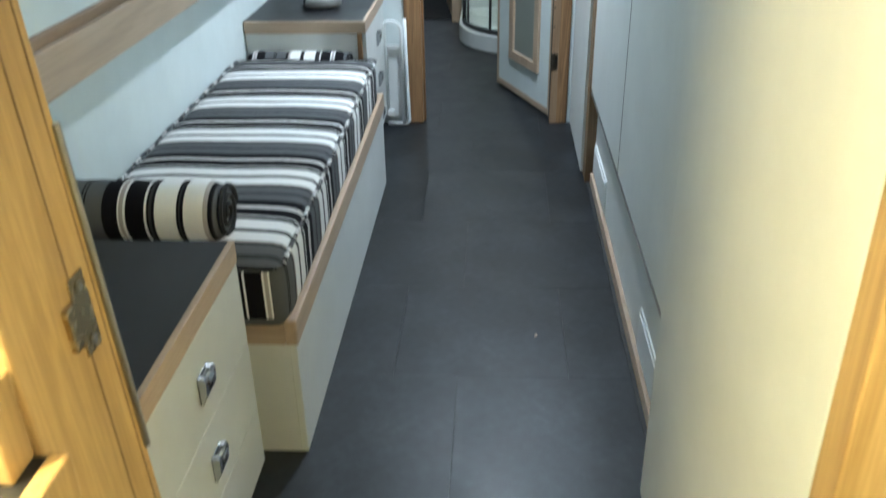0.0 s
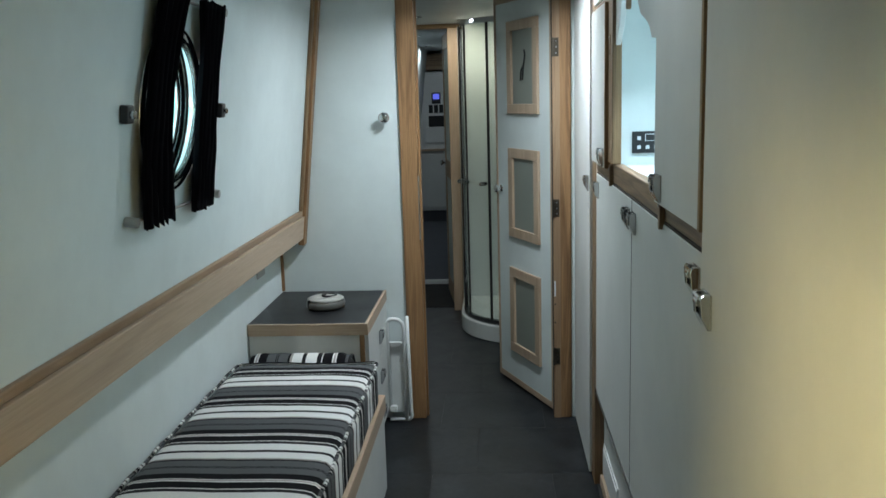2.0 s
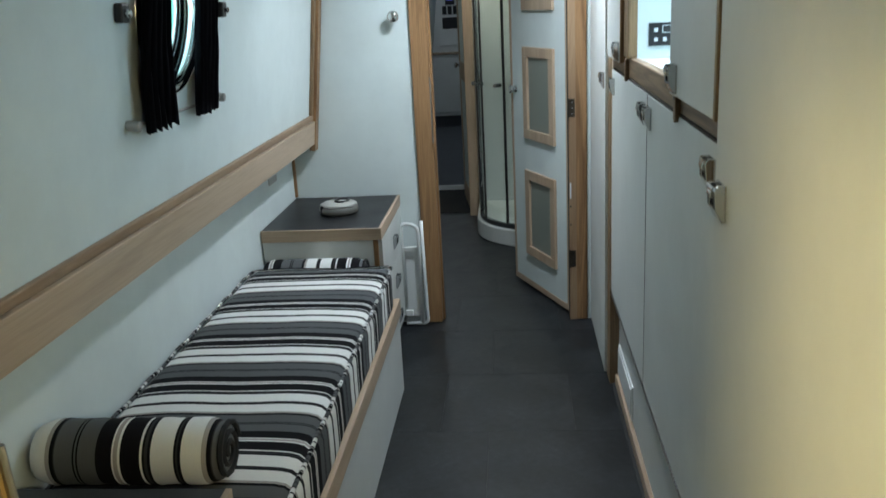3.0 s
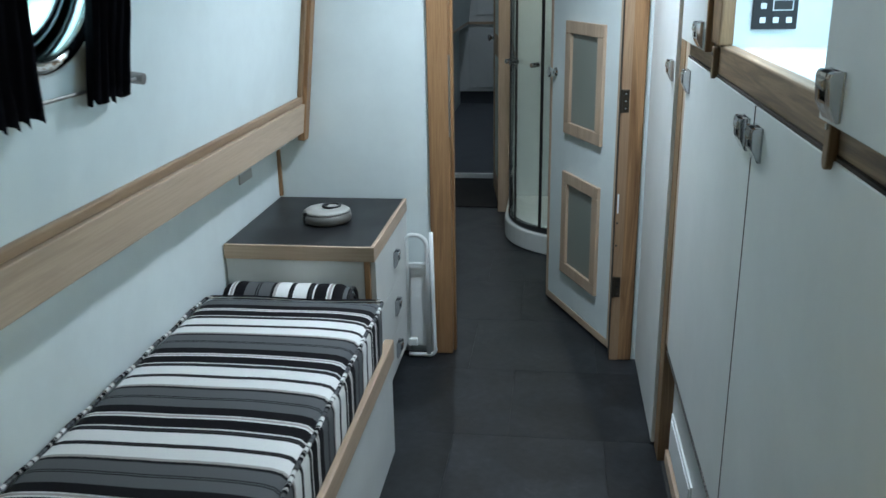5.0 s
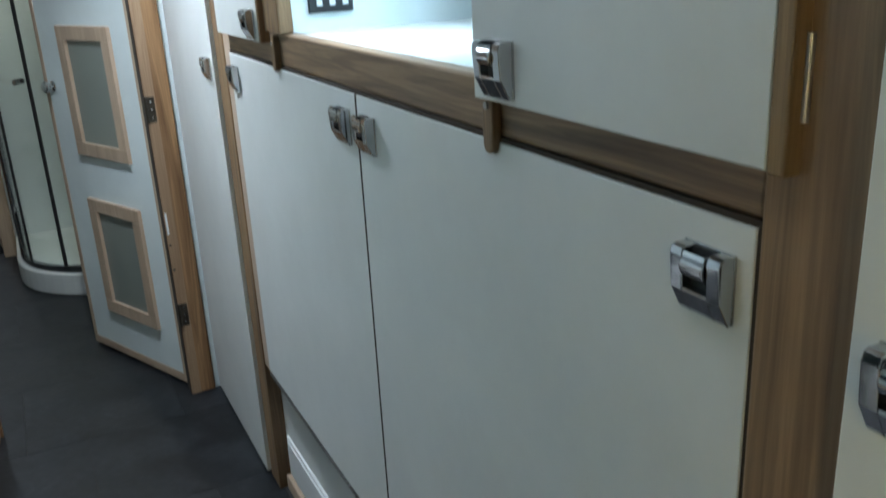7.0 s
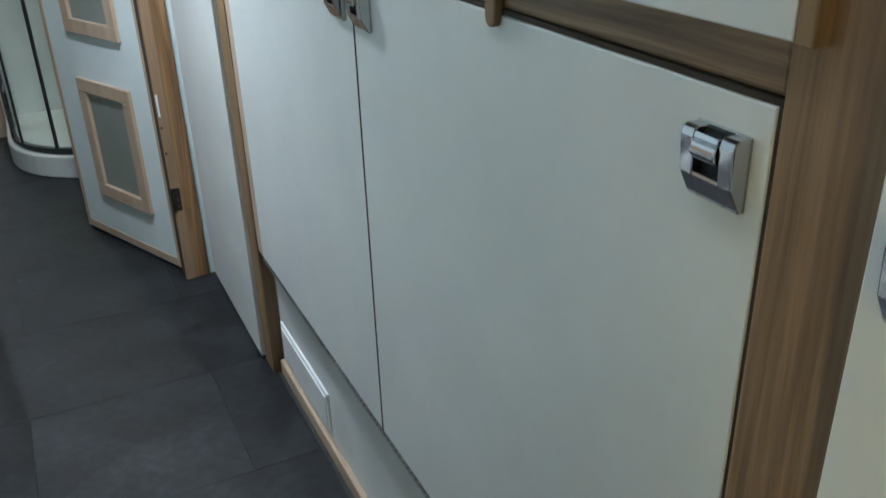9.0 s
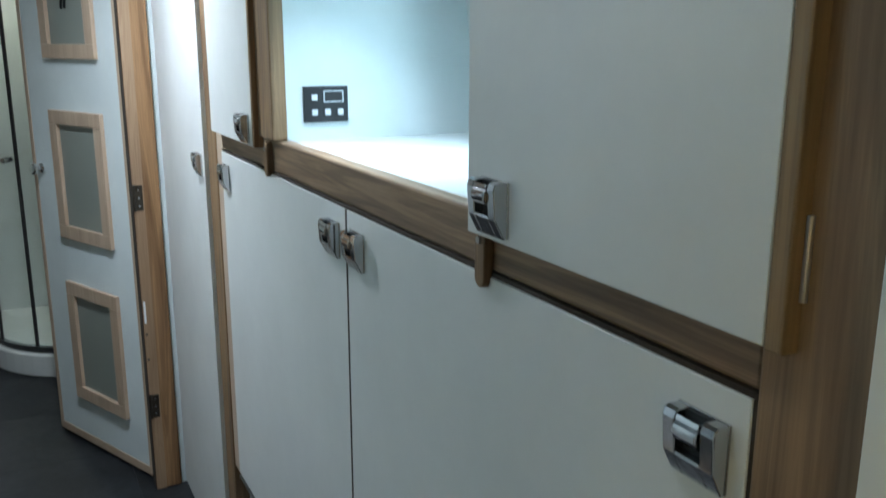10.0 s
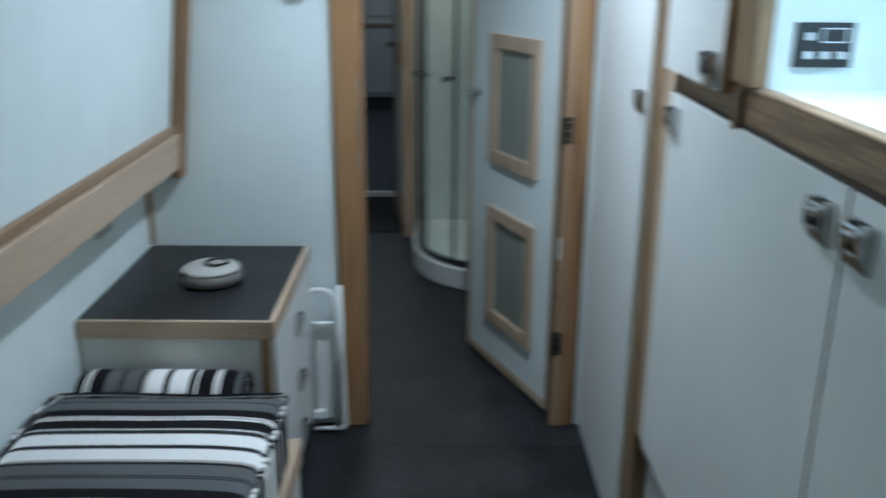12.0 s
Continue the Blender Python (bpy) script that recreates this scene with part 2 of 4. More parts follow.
M_CARPET = painted("grey_blue_carpet", (0.10, 0.11, 0.13), 0.9, 900.0, 0.5)
# black that puts shadow on the floor before the stern step
M_FLOOR_SHADE = painted("black_floor_shade", (0.012, 0.012, 0.012), 0.9, 700.0, 0.6)


# ---- builders ----
def where(ob):
    """The pose of an object in the world, worked out from its parents."""
    if ob.parent is None:
        return ob.matrix_basis.copy()
    return where(ob.parent) @ ob.matrix_parent_inverse @ ob.matrix_basis


def finish(name, bm, material, smooth=False):
    bmesh.ops.recalc_face_normals(bm, faces=bm.faces)
    me = bpy.data.meshes.new(name)
    bm.to_mesh(me)
    bm.free()
    me.materials.append(material)
    if smooth:
        for p in me.polygons:
            p.use_smooth = True
    return new(name, me)


def part(name, bm, material, parent, label="", smooth=False):
    ob = finish(name, bm, material, smooth)
    ob.parent = parent
    ob.matrix_parent_inverse = where(parent).inverted()
    if label:
        ob["label"] = label
    return ob


def solid(name, bm, material, label="", category="", kind="structure", smooth=False, group=""):
    return tagged(finish(name, bm, material, smooth), label, category or name.split("_")[0], group, kind)


def thing(name, at, label, category, group="", kind=""):
    ob = new(name)
    ob.empty_display_size = 0.05
    ob.matrix_basis = Matrix.Translation(at)
    return tagged(ob, label, category, group, kind)


def box(x0, x1, y0, y1, z0, z1, bev=0.0, m=None, bm=None, seg=2):
    own = bm is None
    b = bmesh.new()
    bmesh.ops.create_cube(b, size=1.0, matrix=Matrix.Translation(((x0 + x1) / 2, (y0 + y1) / 2, (z0 + z1) / 2)) @ Matrix.Diagonal((abs(x1 - x0), abs(y1 - y0), abs(z1 - z0), 1)))
    if bev:
        bmesh.ops.bevel(b, geom=b.edges[:], offset=bev, segments=seg, profile=0.5, affect="EDGES")
    if m is not None:
        bmesh.ops.transform(b, matrix=m, verts=b.verts[:])
    return b if own else join(bm, b)


def join(bm, other):
    me = bpy.data.meshes.new("tmp")
    other.to_mesh(me)
    other.free()
    bm.from_mesh(me)
    bpy.data.meshes.remove(me)
    return bm


def cyl(p0, p1, r, n=20, r2=None, bev=0.0):
    p0, p1 = Vector(p0), Vector(p1)
    d = p1 - p0
    b = bmesh.new()
    bmesh.ops.create_cone(b, cap_ends=True, segments=n, radius1=r, radius2=r if r2 is None else r2, depth=d.length)
    if bev:
        es = [e for e in b.edges if abs(e.verts[0].co.z - e.verts[1].co.z) < 1e-6]
        bmesh.ops.bevel(b, geom=es, offset=bev, segments=2, profile=0.5, affect="EDGES")
    m = Matrix.Translation((p0 + p1) / 2) @ d.to_track_quat("Z", "Y").to_matrix().to_4x4()
    bmesh.ops.transform(b, matrix=m, verts=b.verts[:])
    return b


def lathe(profile, n, m, ring=False):
    """Turns (radius, height) pairs about z, then places the result by m; a ring closes on itself and stays open in the middle."""
    b = bmesh.new()
    rings = []
    for r, z in profile:
        rings.append([b.verts.new((r * math.cos(2 * math.pi * k / n), r * math.sin(2 * math.pi * k / n), z)) for k in range(n)])
    for a, c in zip(rings, rings[1:] + (rings[:1] if ring else [])):
        for k in range(n):
            b.faces.new((a[k], a[(k + 1) % n], c[(k + 1) % n], c[k]))
    if profile[0][0] > 1e-6 and not ring:
        b.faces.new(rings[0][::-1])
    if profile[-1][0] > 1e-6 and not ring:
        b.faces.new(rings[-1])
    bmesh.ops.remove_doubles(b, verts=b.verts[:], dist=1e-6)
    bmesh.ops.transform(b, matrix=m, verts=b.verts[:])
    return b


def tube(points, r, n=12, closed=False):
    """A round bar along a line of points."""
    b = bmesh.new()
    pts = [Vector(p) for p in points]
    rings = []
    side = None
    for i, p in enumerate(pts):
        if closed:
            d = pts[(i + 1) % len(pts)] - pts[i - 1]
        else:
            d = pts[min(i + 1, len(pts) - 1)] - pts[max(i - 1, 0)]
        d.normalize()
        if side is None:
            side = d.orthogonal().normalized()
        side = (side - d * side.dot(d)).normalized()
        up = d.cross(side)
        rings.append([b.verts.new(p + r * (math.cos(2 * math.pi * k / n) * side + math.sin(2 * math.pi * k / n) * up)) for k in range(n)])
    pairs = list(zip(rings, rings[1:])) + ([(rings[-1], rings[0])] if closed else [])
    for a, c in pairs:
        for k in range(n):
            b.faces.new((a[k], a[(k + 1) % n], c[(k + 1) % n], c[k]))
    if not closed:
        b.faces.new(rings[0][::-1])
        b.faces.new(rings[-1])
    return b


def prism(outline, z0, z1, m=None, bev=0.0):
    """A flat outline of (x, y) pairs, thick from z0 to z1."""
    b = bmesh.new()
    lo = [b.verts.new((x, y, z0)) for x, y in outline]
    hi = [b.verts.new((x, y, z1)) for x, y in outline]
    b.faces.new(lo[::-1])
    b.faces.new(hi)
    for k in range(len(lo)):
        j = (k + 1) % len(lo)
        b.faces.new((lo[k], lo[j], hi[j], hi[k]))
    if bev:
        bmesh.ops.recalc_face_normals(b, faces=b.faces)
        es = [e for e in b.edges if abs(e.verts[0].co.z - e.verts[1].co.z) < 1e-7]
        bmesh.ops.bevel(b, geom=es, offset=bev, segments=2, profile=0.5, affect="EDGES")
    if m is not None:
        bmesh.ops.transform(b, matrix=m, verts=b.verts[:])
    return b


def holed(w0, w1, h0, h1, cu, cv, r, thick, m, n=48):
    """A board in its own (u, v) plane with a round hole, thick along its normal."""
    b = bmesh.new()
    layers = []
    for t in (0.0, thick):
        inner, outer = [], []
        for k in range(n):
            a = 2 * math.pi * (k + 0.5) / n
            c, s = math.cos(a), math.sin(a)
            inner.append(b.verts.new((cu + r * c, cv + r * s, t)))
            du = (w1 - cu) / c if c > 0 else (w0 - cu) / c
            dv = (h1 - cv) / s if s > 0 else (h0 - cv) / s
            q = min(du, dv)
            outer.append(b.verts.new((cu + q * c, cv + q * s, t)))
        layers.append((inner, outer))
    for inner, outer in layers:
        for k in range(n):
            j = (k + 1) % n
            b.faces.new((inner[k], inner[j], outer[j], outer[k]))
    for k in range(n):
        j = (k + 1) % n
        b.faces.new((layers[0][0][k], layers[0][0][j], layers[1][0][j], layers[1][0][k]))
    # square off the four corners
    for (u, v) in ((w0, h0), (w0, h1), (w1, h0), (w1, h1)):
        for inner, outer in layers:
            near = sorted(outer, key=lambda q: (q.co.x - u) ** 2 + (q.co.y - v) ** 2)
            a = [q for q in near if abs(q.co.x - u) < 1e-6][:1]
            c = [q for q in near if abs(q.co.y - v) < 1e-6][:1]
            if a and c and a[0] is not c[0]:
                corner = b.verts.new((u, v, outer[0].co.z))
                b.faces.new((a[0], corner, c[0]))
    bmesh.ops.transform(b, matrix=m, verts=b.verts[:])
    return b


# ---- setting ----
Y_NEAR, Y_BULK, Y_BACK = 0.84, 4.0, 5.98
XL, XR, CEIL = -0.80, 0.98, 1.93
LEAN = 0.115


def side_x(z):
    """The sloping cabin side above the gunwale, on the bunk's side."""
    return -0.705 + LEAN * (z - 0.824)


def side_xr(z):
    return 0.95 - LEAN * (z - 0.824)


sub = solid("floor", box(-1.1, 1.1, -2.2, 10.4, -0.06, -0.004), M_DARKGAP, "dark slate-look vinyl tile floor of the cabin", "floor")
solid("wall_lower", box(XL - 0.04, XL, -2.2, 10.4, 0, 0.833), M_WALL, "pale painted lower side wall below the gunwale", "wall")
solid("wall_lower", box(XR - 0.06, XR, -2.2, 10.4, 0, 1.27), M_WALL, "pale painted lower side wall below the gunwale", "wall")
solid("gunwale_ledge", box(XL - 0.06, -0.70, -2.2, 10.4, 0.835, 0.86), M_MAPLE_Y, "underside of the wooden gunwale ledge", "ledge")

# sloping cabin sides: u runs along y, v up the slope
_ang = math.degrees(math.atan(LEAN))
M_LEFT = pose(side_x(0.824), 0, 0.824) @ pose(0, 0, 0, 0, _ang, 0) @ Matrix(((0, 0, -1, 0), (1, 0, 0, 0), (0, 1, 0, 0), (0, 0, 0, 1)))
M_RIGHT = pose(side_xr(0.824), 0, 0.824) @ pose(0, 0, 0, 0, -_ang, 0) @ Matrix(((0, 0, 1, 0), (1, 0, 0, 0), (0, 1, 0, 0), (0, 0, 0, 1)))
PORT_Y, PORT_V, PORT_R = 2.41, 0.60, 0.186
solid("wall_left", holed(0.88, 3.998, 0.0, 1.14, PORT_Y, PORT_V, PORT_R, 0.05, M_LEFT), M_WALL, "pale sloping cabin side wall with a round porthole", "wall")
solid("wall_left_galley", box(-2.2, 0.83, 0.0, 1.14, 0, 0.05, m=M_LEFT), M_WALL, "pale sloping cabin side wall", "wall")
solid("wall_left_aft", box(4.05, 10.4, 0.0, 1.14, 0, 0.05, m=M_LEFT), M_WALL, "pale sloping cabin side wall", "wall")
solid("wall_right", holed(0.88, 3.998, 0.0, 1.14, 2.36, 0.64, PORT_R, 0.05, M_RIGHT), M_WALL, "pale sloping cabin side wall with a round porthole", "wall")
solid("wall_right_galley", box(-2.2, 0.83, 0.0, 1.14, 0, 0.05, m=M_RIGHT), M_WALL, "pale sloping cabin side wall", "wall")
solid("wall_right_aft", box(4.05, 10.4, 0.0, 1.14, 0, 0.05, m=M_RIGHT), M_WALL, "pale sloping cabin side wall", "wall")
solid("ceiling", box(-0.95, 1.1, -2.25, 10.45, CEIL, CEIL + 0.05), M_CEIL, "pale grey ceiling boards with downlights", "ceiling")
solid("ceiling_bath", box(-0.80, 0.90, 4.07, 5.95, 1.886, CEIL - 0.004), M_CEIL, "pale ceiling panel of the shower room", "ceiling")
solid("wall_stern", box(-1.0, 1.1, 10.36, 10.42, 0, CEIL), M_WALL, "pale end wall", "wall")
solid("wall_bow", box(-1.0, 1.1, -2.26, -2.2, 0, CEIL), M_WALL, "pale end wall", "wall")

# bulkhead with the doorway
solid("bulkhead", box(-0.84, -0.235, Y_BULK, Y_BULK + 0.04, 0, CEIL), M_WALL, "pale panelled bulkhead beside the doorway", "wall")
solid("bulkhead", box(0.465, 1.0, Y_BULK, Y_BULK + 0.04, 0, CEIL), M_WALL, "pale panelled bulkhead beside the doorway", "wall")
df = thing("door_frame", (0.13, Y_BULK, 0), "oak door frame in the bulkhead", "door frame", kind="structure")
part("jamb", box(-0.250, -0.175, Y_BULK - 0.015, Y_BULK + 0.06, 0, 1.91, 0.004), M_OAK_Z, df)
part("jamb", box(0.400, 0.478, Y_BULK - 0.012, Y_BULK + 0.06, 0, 1.91, 0.004), M_OAK_Z, df)
part("head", box(-0.175, 0.400, Y_BULK - 0.012, Y_BULK + 0.06, 1.88, 1.925, 0.004), M_OAK_X, df)
# thin dark strip stands for the shade between door and jamb
part("hinge_gap_shade", box(0.3985, 0.4015, Y_BULK - 0.008, Y_BULK + 0.05, 0, 1.88), M_DARKGAP, df, "dark strip for the shade in the hinge gap")
part("rebate_strip", box(0.4012, 0.431, Y_BULK - 0.0130, Y_BULK - 0.010, 0, 1.88), M_BEAD_Z, df, "paler rebate strip behind the hinges")
part("edge_strip", cyl((-0.176, Y_BULK - 0.012, 0.82), (-0.176, Y_BULK - 0.012, 1.098), 0.004, 10), M_STEEL, df, "thin steel edge strip")
part("stop", box(-0.180, -0.166, Y_BULK + 0.02, Y_BULK + 0.05, 0, 1.88, 0.002), M_OAK_Z, df)

# near bulkhead, through which the walk begins
solid("bulkhead_galley", box(-0.84, -0.30, Y_NEAR, Y_NEAR + 0.03, 0, CEIL), M_WALL, "pale bulkhead of the galley", "wall")
solid("bulkhead_galley", box(0.525, 1.0, Y_NEAR, Y_NEAR + 0.03, 0, CEIL), M_WALL, "pale bulkhead of the galley", "wall")
gf = thing("galley_door_frame", (-0.3, Y_NEAR, 0), "honey-coloured oak door frame with a brass strike plate", "door frame", kind="structure")
_lean = pose(-0.228, Y_NEAR, 1.148) @ pose(0, 0, 0, 0, -2.7, 0)
part("jamb", box(-0.085, 0.0, -0.10, 0.06, -1.148, 0.75, 0.004, m=_lean), M_PINE_Z, gf)
# dark raised strips paint the shaded lines of the jamb moulding
for gy in (0.0445, 0.0085):
    part("moulding_shade", box(-0.0004, 0.0006, gy, gy + 0.0025, -1.14, 0.74, m=_lean), M_EDGE, gf, "dark strip for the shade of the jamb moulding")
part("head", box(-0.27, 0.50, Y_NEAR - 0.02, Y_NEAR + 0.04, 1.86, 1.925, 0.004), M_OAK_X, gf)

# gunwale rail, panel beads and corner trims
rl = thing("gunwale_rail", (-0.69, 2.3, 0.82), "pale maple gunwale rail with a moulded top bead", "rail", kind="structure")
part("rail", box(0.88, 3.944, 0.018, 0.118, -0.022, 0.0, 0.003, m=M_LEFT), M_MAPLE_Y, rl)
part("bead", box(0.88, 3.944, 0.119, 0.143, -0.014, 0.0, 0.004, m=M_LEFT), M_BEAD, rl)
tr = thing("panel_trim", (-0.65, 3.97, 1.3), "oak trim strips framing the sloping wall panel", "trim", kind="structure")
part("upright", box(3.945, 3.998, -0.012, 1.13, -0.026, 0.0, 0.003, m=M_LEFT), M_OAK_Z, tr)
part("bead", box(3.915, 3.944, 0.143, 1.08, -0.014, 0.0, 0.004, m=M_LEFT), M_OAK_P, tr)
part("top_strip", box(0.88, 3.945, 1.08, 1.13, -0.018, 0.0, 0.003, m=M_LEFT), M_MAPLE_Y, tr)
solid("corner_bead", box(XL, XL + 0.012, 3.985, 3.999, 0.6, 0.832, 0.002), M_OAK_Z, "thin oak corner bead", "trim")

# bathroom, lobby and stern cabin beyond the doorway
solid("bulkhead_aft", box(-0.84, -0.55, Y_BACK, Y_BACK + 0.04, 0, CEIL), M_WALL, "pale bulkhead", "wall")
solid("bulkhead_aft", box(-0.075, 1.0, Y_BACK, Y_BACK + 0.04, 0, CEIL), M_WALL, "pale bulkhead behind the shower", "wall")
af = thing("aft_door_frame", (-0.3, Y_BACK, 0), "oak door frame of the stern cabin", "door frame", kind="structure")
part("jamb", box(-0.140, -0.075, Y_BACK - 0.02, Y_BACK + 0.05, 0, 1.86, 0.004), M_MAPLE_Z, af)
part("jamb", box(-0.61, -0.55, Y_BACK - 0.02, Y_BACK + 0.05, 0, 1.86, 0.004), M_OAK_Z, af)
part("head", box(-0.61, -0.075, Y_BACK - 0.02, Y_BACK + 0.05, 1.86, 1.925, 0.004), M_OAK_X, af)


def tiles():
    """Vinyl tiles laid in staggered rows with hairline joints, trimmed at the cabin sides."""
    w, gap = 0.457, 0.0004
    cut = {}
    for j in range(-9, 18):
        for i in range(-3, 4):
            cx = 0.063 + w * (i + 0.5) - (0.168 if j % 2 == 0 else 0.0)
            a, c = max(cx - w / 2, -0.82), min(cx + w / 2, 0.96)
            if c - a < 0.02:
                continue
            whole = c - a > w - 1e-4
            key = round(c - a, 4)
            if key not in cut:
                h = (c - a) / 2 - gap
                ob = finish("vinyl_tile", box(-h, h, -w / 2 + gap, w / 2 - gap, -0.004, 0.0, 0.0002, seg=1), M_VINYL)
                cut[key] = ob.data
            else:
                ob = new("vinyl_tile", cut[key])
            ob.matrix_basis = pose((a + c) / 2, 2.04 + w * (j + 0.5), 0, 0, 0, (90 if whole else 180) * ((i + 2 * j) % 4))
            ob.parent = sub


# ---- saloon: bunk ----
bunk = thing("bunk", (-0.53, 2.55, 0), "pale fixed bunk base with a maple front rail", "bunk")
part("front_panel", box(-0.283, -0.268, 1.735, 3.29, 0, 0.296, 0.0015), M_LAM, bunk)
part("end_panel", box(-0.797, -0.283, 1.735, 1.75, 0, 0.296, 0.0015), M_LAM, bunk)
part("base_board", box(-0.797, -0.283, 1.75, 3.29, 0.325, 0.34), M_LAM, bunk)
part("rail", box(-0.291, -0.263, 1.732, 3.308, 0.296, 0.358, 0.004), M_MAPLE_Y, bunk)
part("end_rail", box(-0.797, -0.291, 1.732, 1.76, 0.296, 0.352, 0.004), M_MAPLE_X, bunk)


def cushion(x0, x1, y0, y1, z0, z1, nx=14, ny=30, nz=4, r=0.035, crown=0.012):
    """A box cushion: rounded edges, slight crown and soft dents."""
    b = bmesh.new()
    bmesh.ops.create_cube(b, size=2.0)
    bmesh.ops.subdivide_edges(b, edges=b.edges[:], cuts=15, use_grid_fill=True)
    hx, hy, hz = (x1 - x0) / 2, (y1 - y0) / 2, (z1 - z0) / 2
    for v in b.verts:
        # pull grid lines toward the edges, so that the rounding is smooth
        p = Vector([math.copysign(abs(c) ** 0.6, c) for c in v.co])
        q = Vector((p.x * hx, p.y * hy, p.z * hz))
        inner = Vector((max(-hx + r, min(hx - r, q.x)), max(-hy + r, min(hy - r, q.y)), max(-hz + r, min(hz - r, q.z))))
        d = q - inner
        if d.length > 1e-6:
            q = inner + d.normalized() * r
        s = (1 - p.x ** 4) * (1 - p.y ** 8)
        if p.z > 0:
            q.z += crown * s + 0.004 * noise.noise(Vector((q.x * 6, q.y * 5, 0.3))) * s
        q.x += 0.004 * noise.noise(Vector((1.7, q.y * 7, q.z * 9)))
        v.co = q + Vector(((x0 + x1) / 2, (y0 + y1) / 2, (z0 + z1) / 2))
    return b


mattress = thing("mattress", (-0.53, 2.52, 0.345), "black, grey and white striped bunk mattress with piped edges", "mattress")
part("cover", cushion(-0.79, -0.272, 1.714, 3.25, 0.342, 0.505), M_MATT_Y, mattress, smooth=True)


def piping(x0, x1, y0, y1, z, r=0.005, c=0.02):
    pts = []
    for cx, cy, a0 in ((x1 - c, y1 - c, 0), (x0 + c, y1 - c, 90), (x0 + c, y0 + c, 180), (x1 - c, y0 + c, 270)):
        for k in range(6):
            a = radians(a0 + 90 * k / 5)
            pts.append((cx + c * math.cos(a), cy + c * math.sin(a), z))
    # subdivide the long runs
    out = []
    for p, q in zip(pts, pts[1:] + pts[:1]):
        n = max(1, int((Vector(q) - Vector(p)).length / 0.03))
        for k in range(n):
            s = Vector(p).lerp(Vector(q), k / n)
            s.z += 0.0025 * math.sin(s.y * 31 + s.x * 17)
            out.append(s)
    return tube(out, r, 8, True)


part("piping", piping(-0.787, -0.2765, 1.717, 3.247, 0.497), M_PIPE, mattress, smooth=True)


part("boxing", box(-0.772, -0.302, 1.7115, 1.721, 0.375, 0.486, 0.004), fabric("striped_boxing_cloth", "X", 0.29, 0.095, -1.0), mattress, "striped boxing at the mattress end")


def bolster(at, length, r, label, cloth):
    """A rolled bolster lying across the bunk, with the roll's end showing."""
    t = thing("bolster", at, label, "bolster", "bolsters on the bunk")
    prof = [(0.0, -length / 2), (r * 0.55, -length / 2 - 0.004), (r * 0.86, -length / 2 + 0.006), (r, -length / 2 + 0.03)]
    prof += [(r * (1 + 0.015 * math.sin(k * 2.1)), -length / 2 + 0.03 + (length - 0.06) * k / 14) for k in range(1, 14)]
    prof += [(r, length / 2 - 0.03), (r * 0.86, length / 2 - 0.006), (r * 0.55, length / 2 + 0.004), (0.0, length / 2)]
    m = Matrix.Translation(at) @ Matrix.Diagonal((1, 1, 0.94, 1)) @ pose(0, 0, 0, 0, 90, 0)
    part("cover", lathe(prof, 32, m), cloth, t, smooth=True)
    pts = []
    for k in range(40):
        a = k * 0.42
        q = r * 0.92 * (1 - k / 46)
        pts.append((at[0] + length / 2 + 0.004, at[1] + q * math.cos(a), at[2] + 0.94 * q * math.sin(a)))
    part("rolled_edge", tube(pts, 0.006, 6), M_PIPING_B, t, "black rolled edge at the end")
    return t


bolster((-0.580, 3.336, 0.440), 0.375, 0.072, "striped rolled bolster squeezed between mattress and chest", M_BOLSTER_B)
bolster((-0.596, 1.812, 0.577), 0.38, 0.068, "striped rolled bolster lying on the mattress by the chest", M_BOLSTER)


# ---- latches ----
def latch_at(m, parent, label="chrome slam latch with a thumb roller"):
    """A square chrome slam latch facing +z of m: base plate, sloping body with a pocket, thumb roller."""
    up_ = Matrix(((0, 0, 1, 0), (1, 0, 0, 0), (0, 1, 0, 0), (0, 0, 0, 1)))
    side = [(-0.0275, 0.001), (-0.0275, 0.0050), (-0.0245, 0.0068), (-0.0085, 0.0150), (0.0190, 0.0172), (0.0245, 0.0155), (0.0262, 0.0120), (0.0262, 0.001)]
    chin = [(-0.0275, 0.001), (-0.0275, 0.0050), (-0.0245, 0.0068), (-0.0085, 0.0150), (-0.0060, 0.0146), (-0.0060, 0.001)]
    b = box(-0.0262, 0.0262, -0.0270, 0.0268, 0, 0.0025, 0.0008)
    join(b, prism(side, -0.0255, -0.0130, up_, 0.0010))
    join(b, prism(side, 0.0125, 0.0255, up_, 0.0010))
    join(b, prism(chin, -0.0130, 0.0125, up_, 0.0008))
    bmesh.ops.transform(b, matrix=m, verts=b.verts[:])
    plate = part("latch", b, M_LATCH_B, parent, label)
    b = cyl((-0.0122, 0.0125, 0.0105), (0.0117, 0.0125, 0.0105), 0.0098, 24, bev=0.0012)
    join(b, prism([(0.010, 0.0105), (0.0225, 0.0105), (0.0240, 0.0165), (0.0205, 0.0178)], -0.0118, 0.0112, up_, 0.0008))
    bmesh.ops.transform(b, matrix=m, verts=b.verts[:])
    part("thumb_roller", b, M_LATCH, plate, smooth=False)
    # black plate paints the shade inside the chrome pocket
    b = box(-0.0128, 0.0123, -0.0059, 0.0255, 0.0036, 0.0062)
    bmesh.ops.transform(b, matrix=m, verts=b.verts[:])
    part("pocket_shade", b, M_BLACKMETAL, plate, "black plate for the shade in the pocket behind the roller")
    return plate


def face_xp(x, y, z):
    """Placed on a front that looks along +x."""
    return pose(x, y, z) @ pose(0, 0, 0, 90, 0, 90)


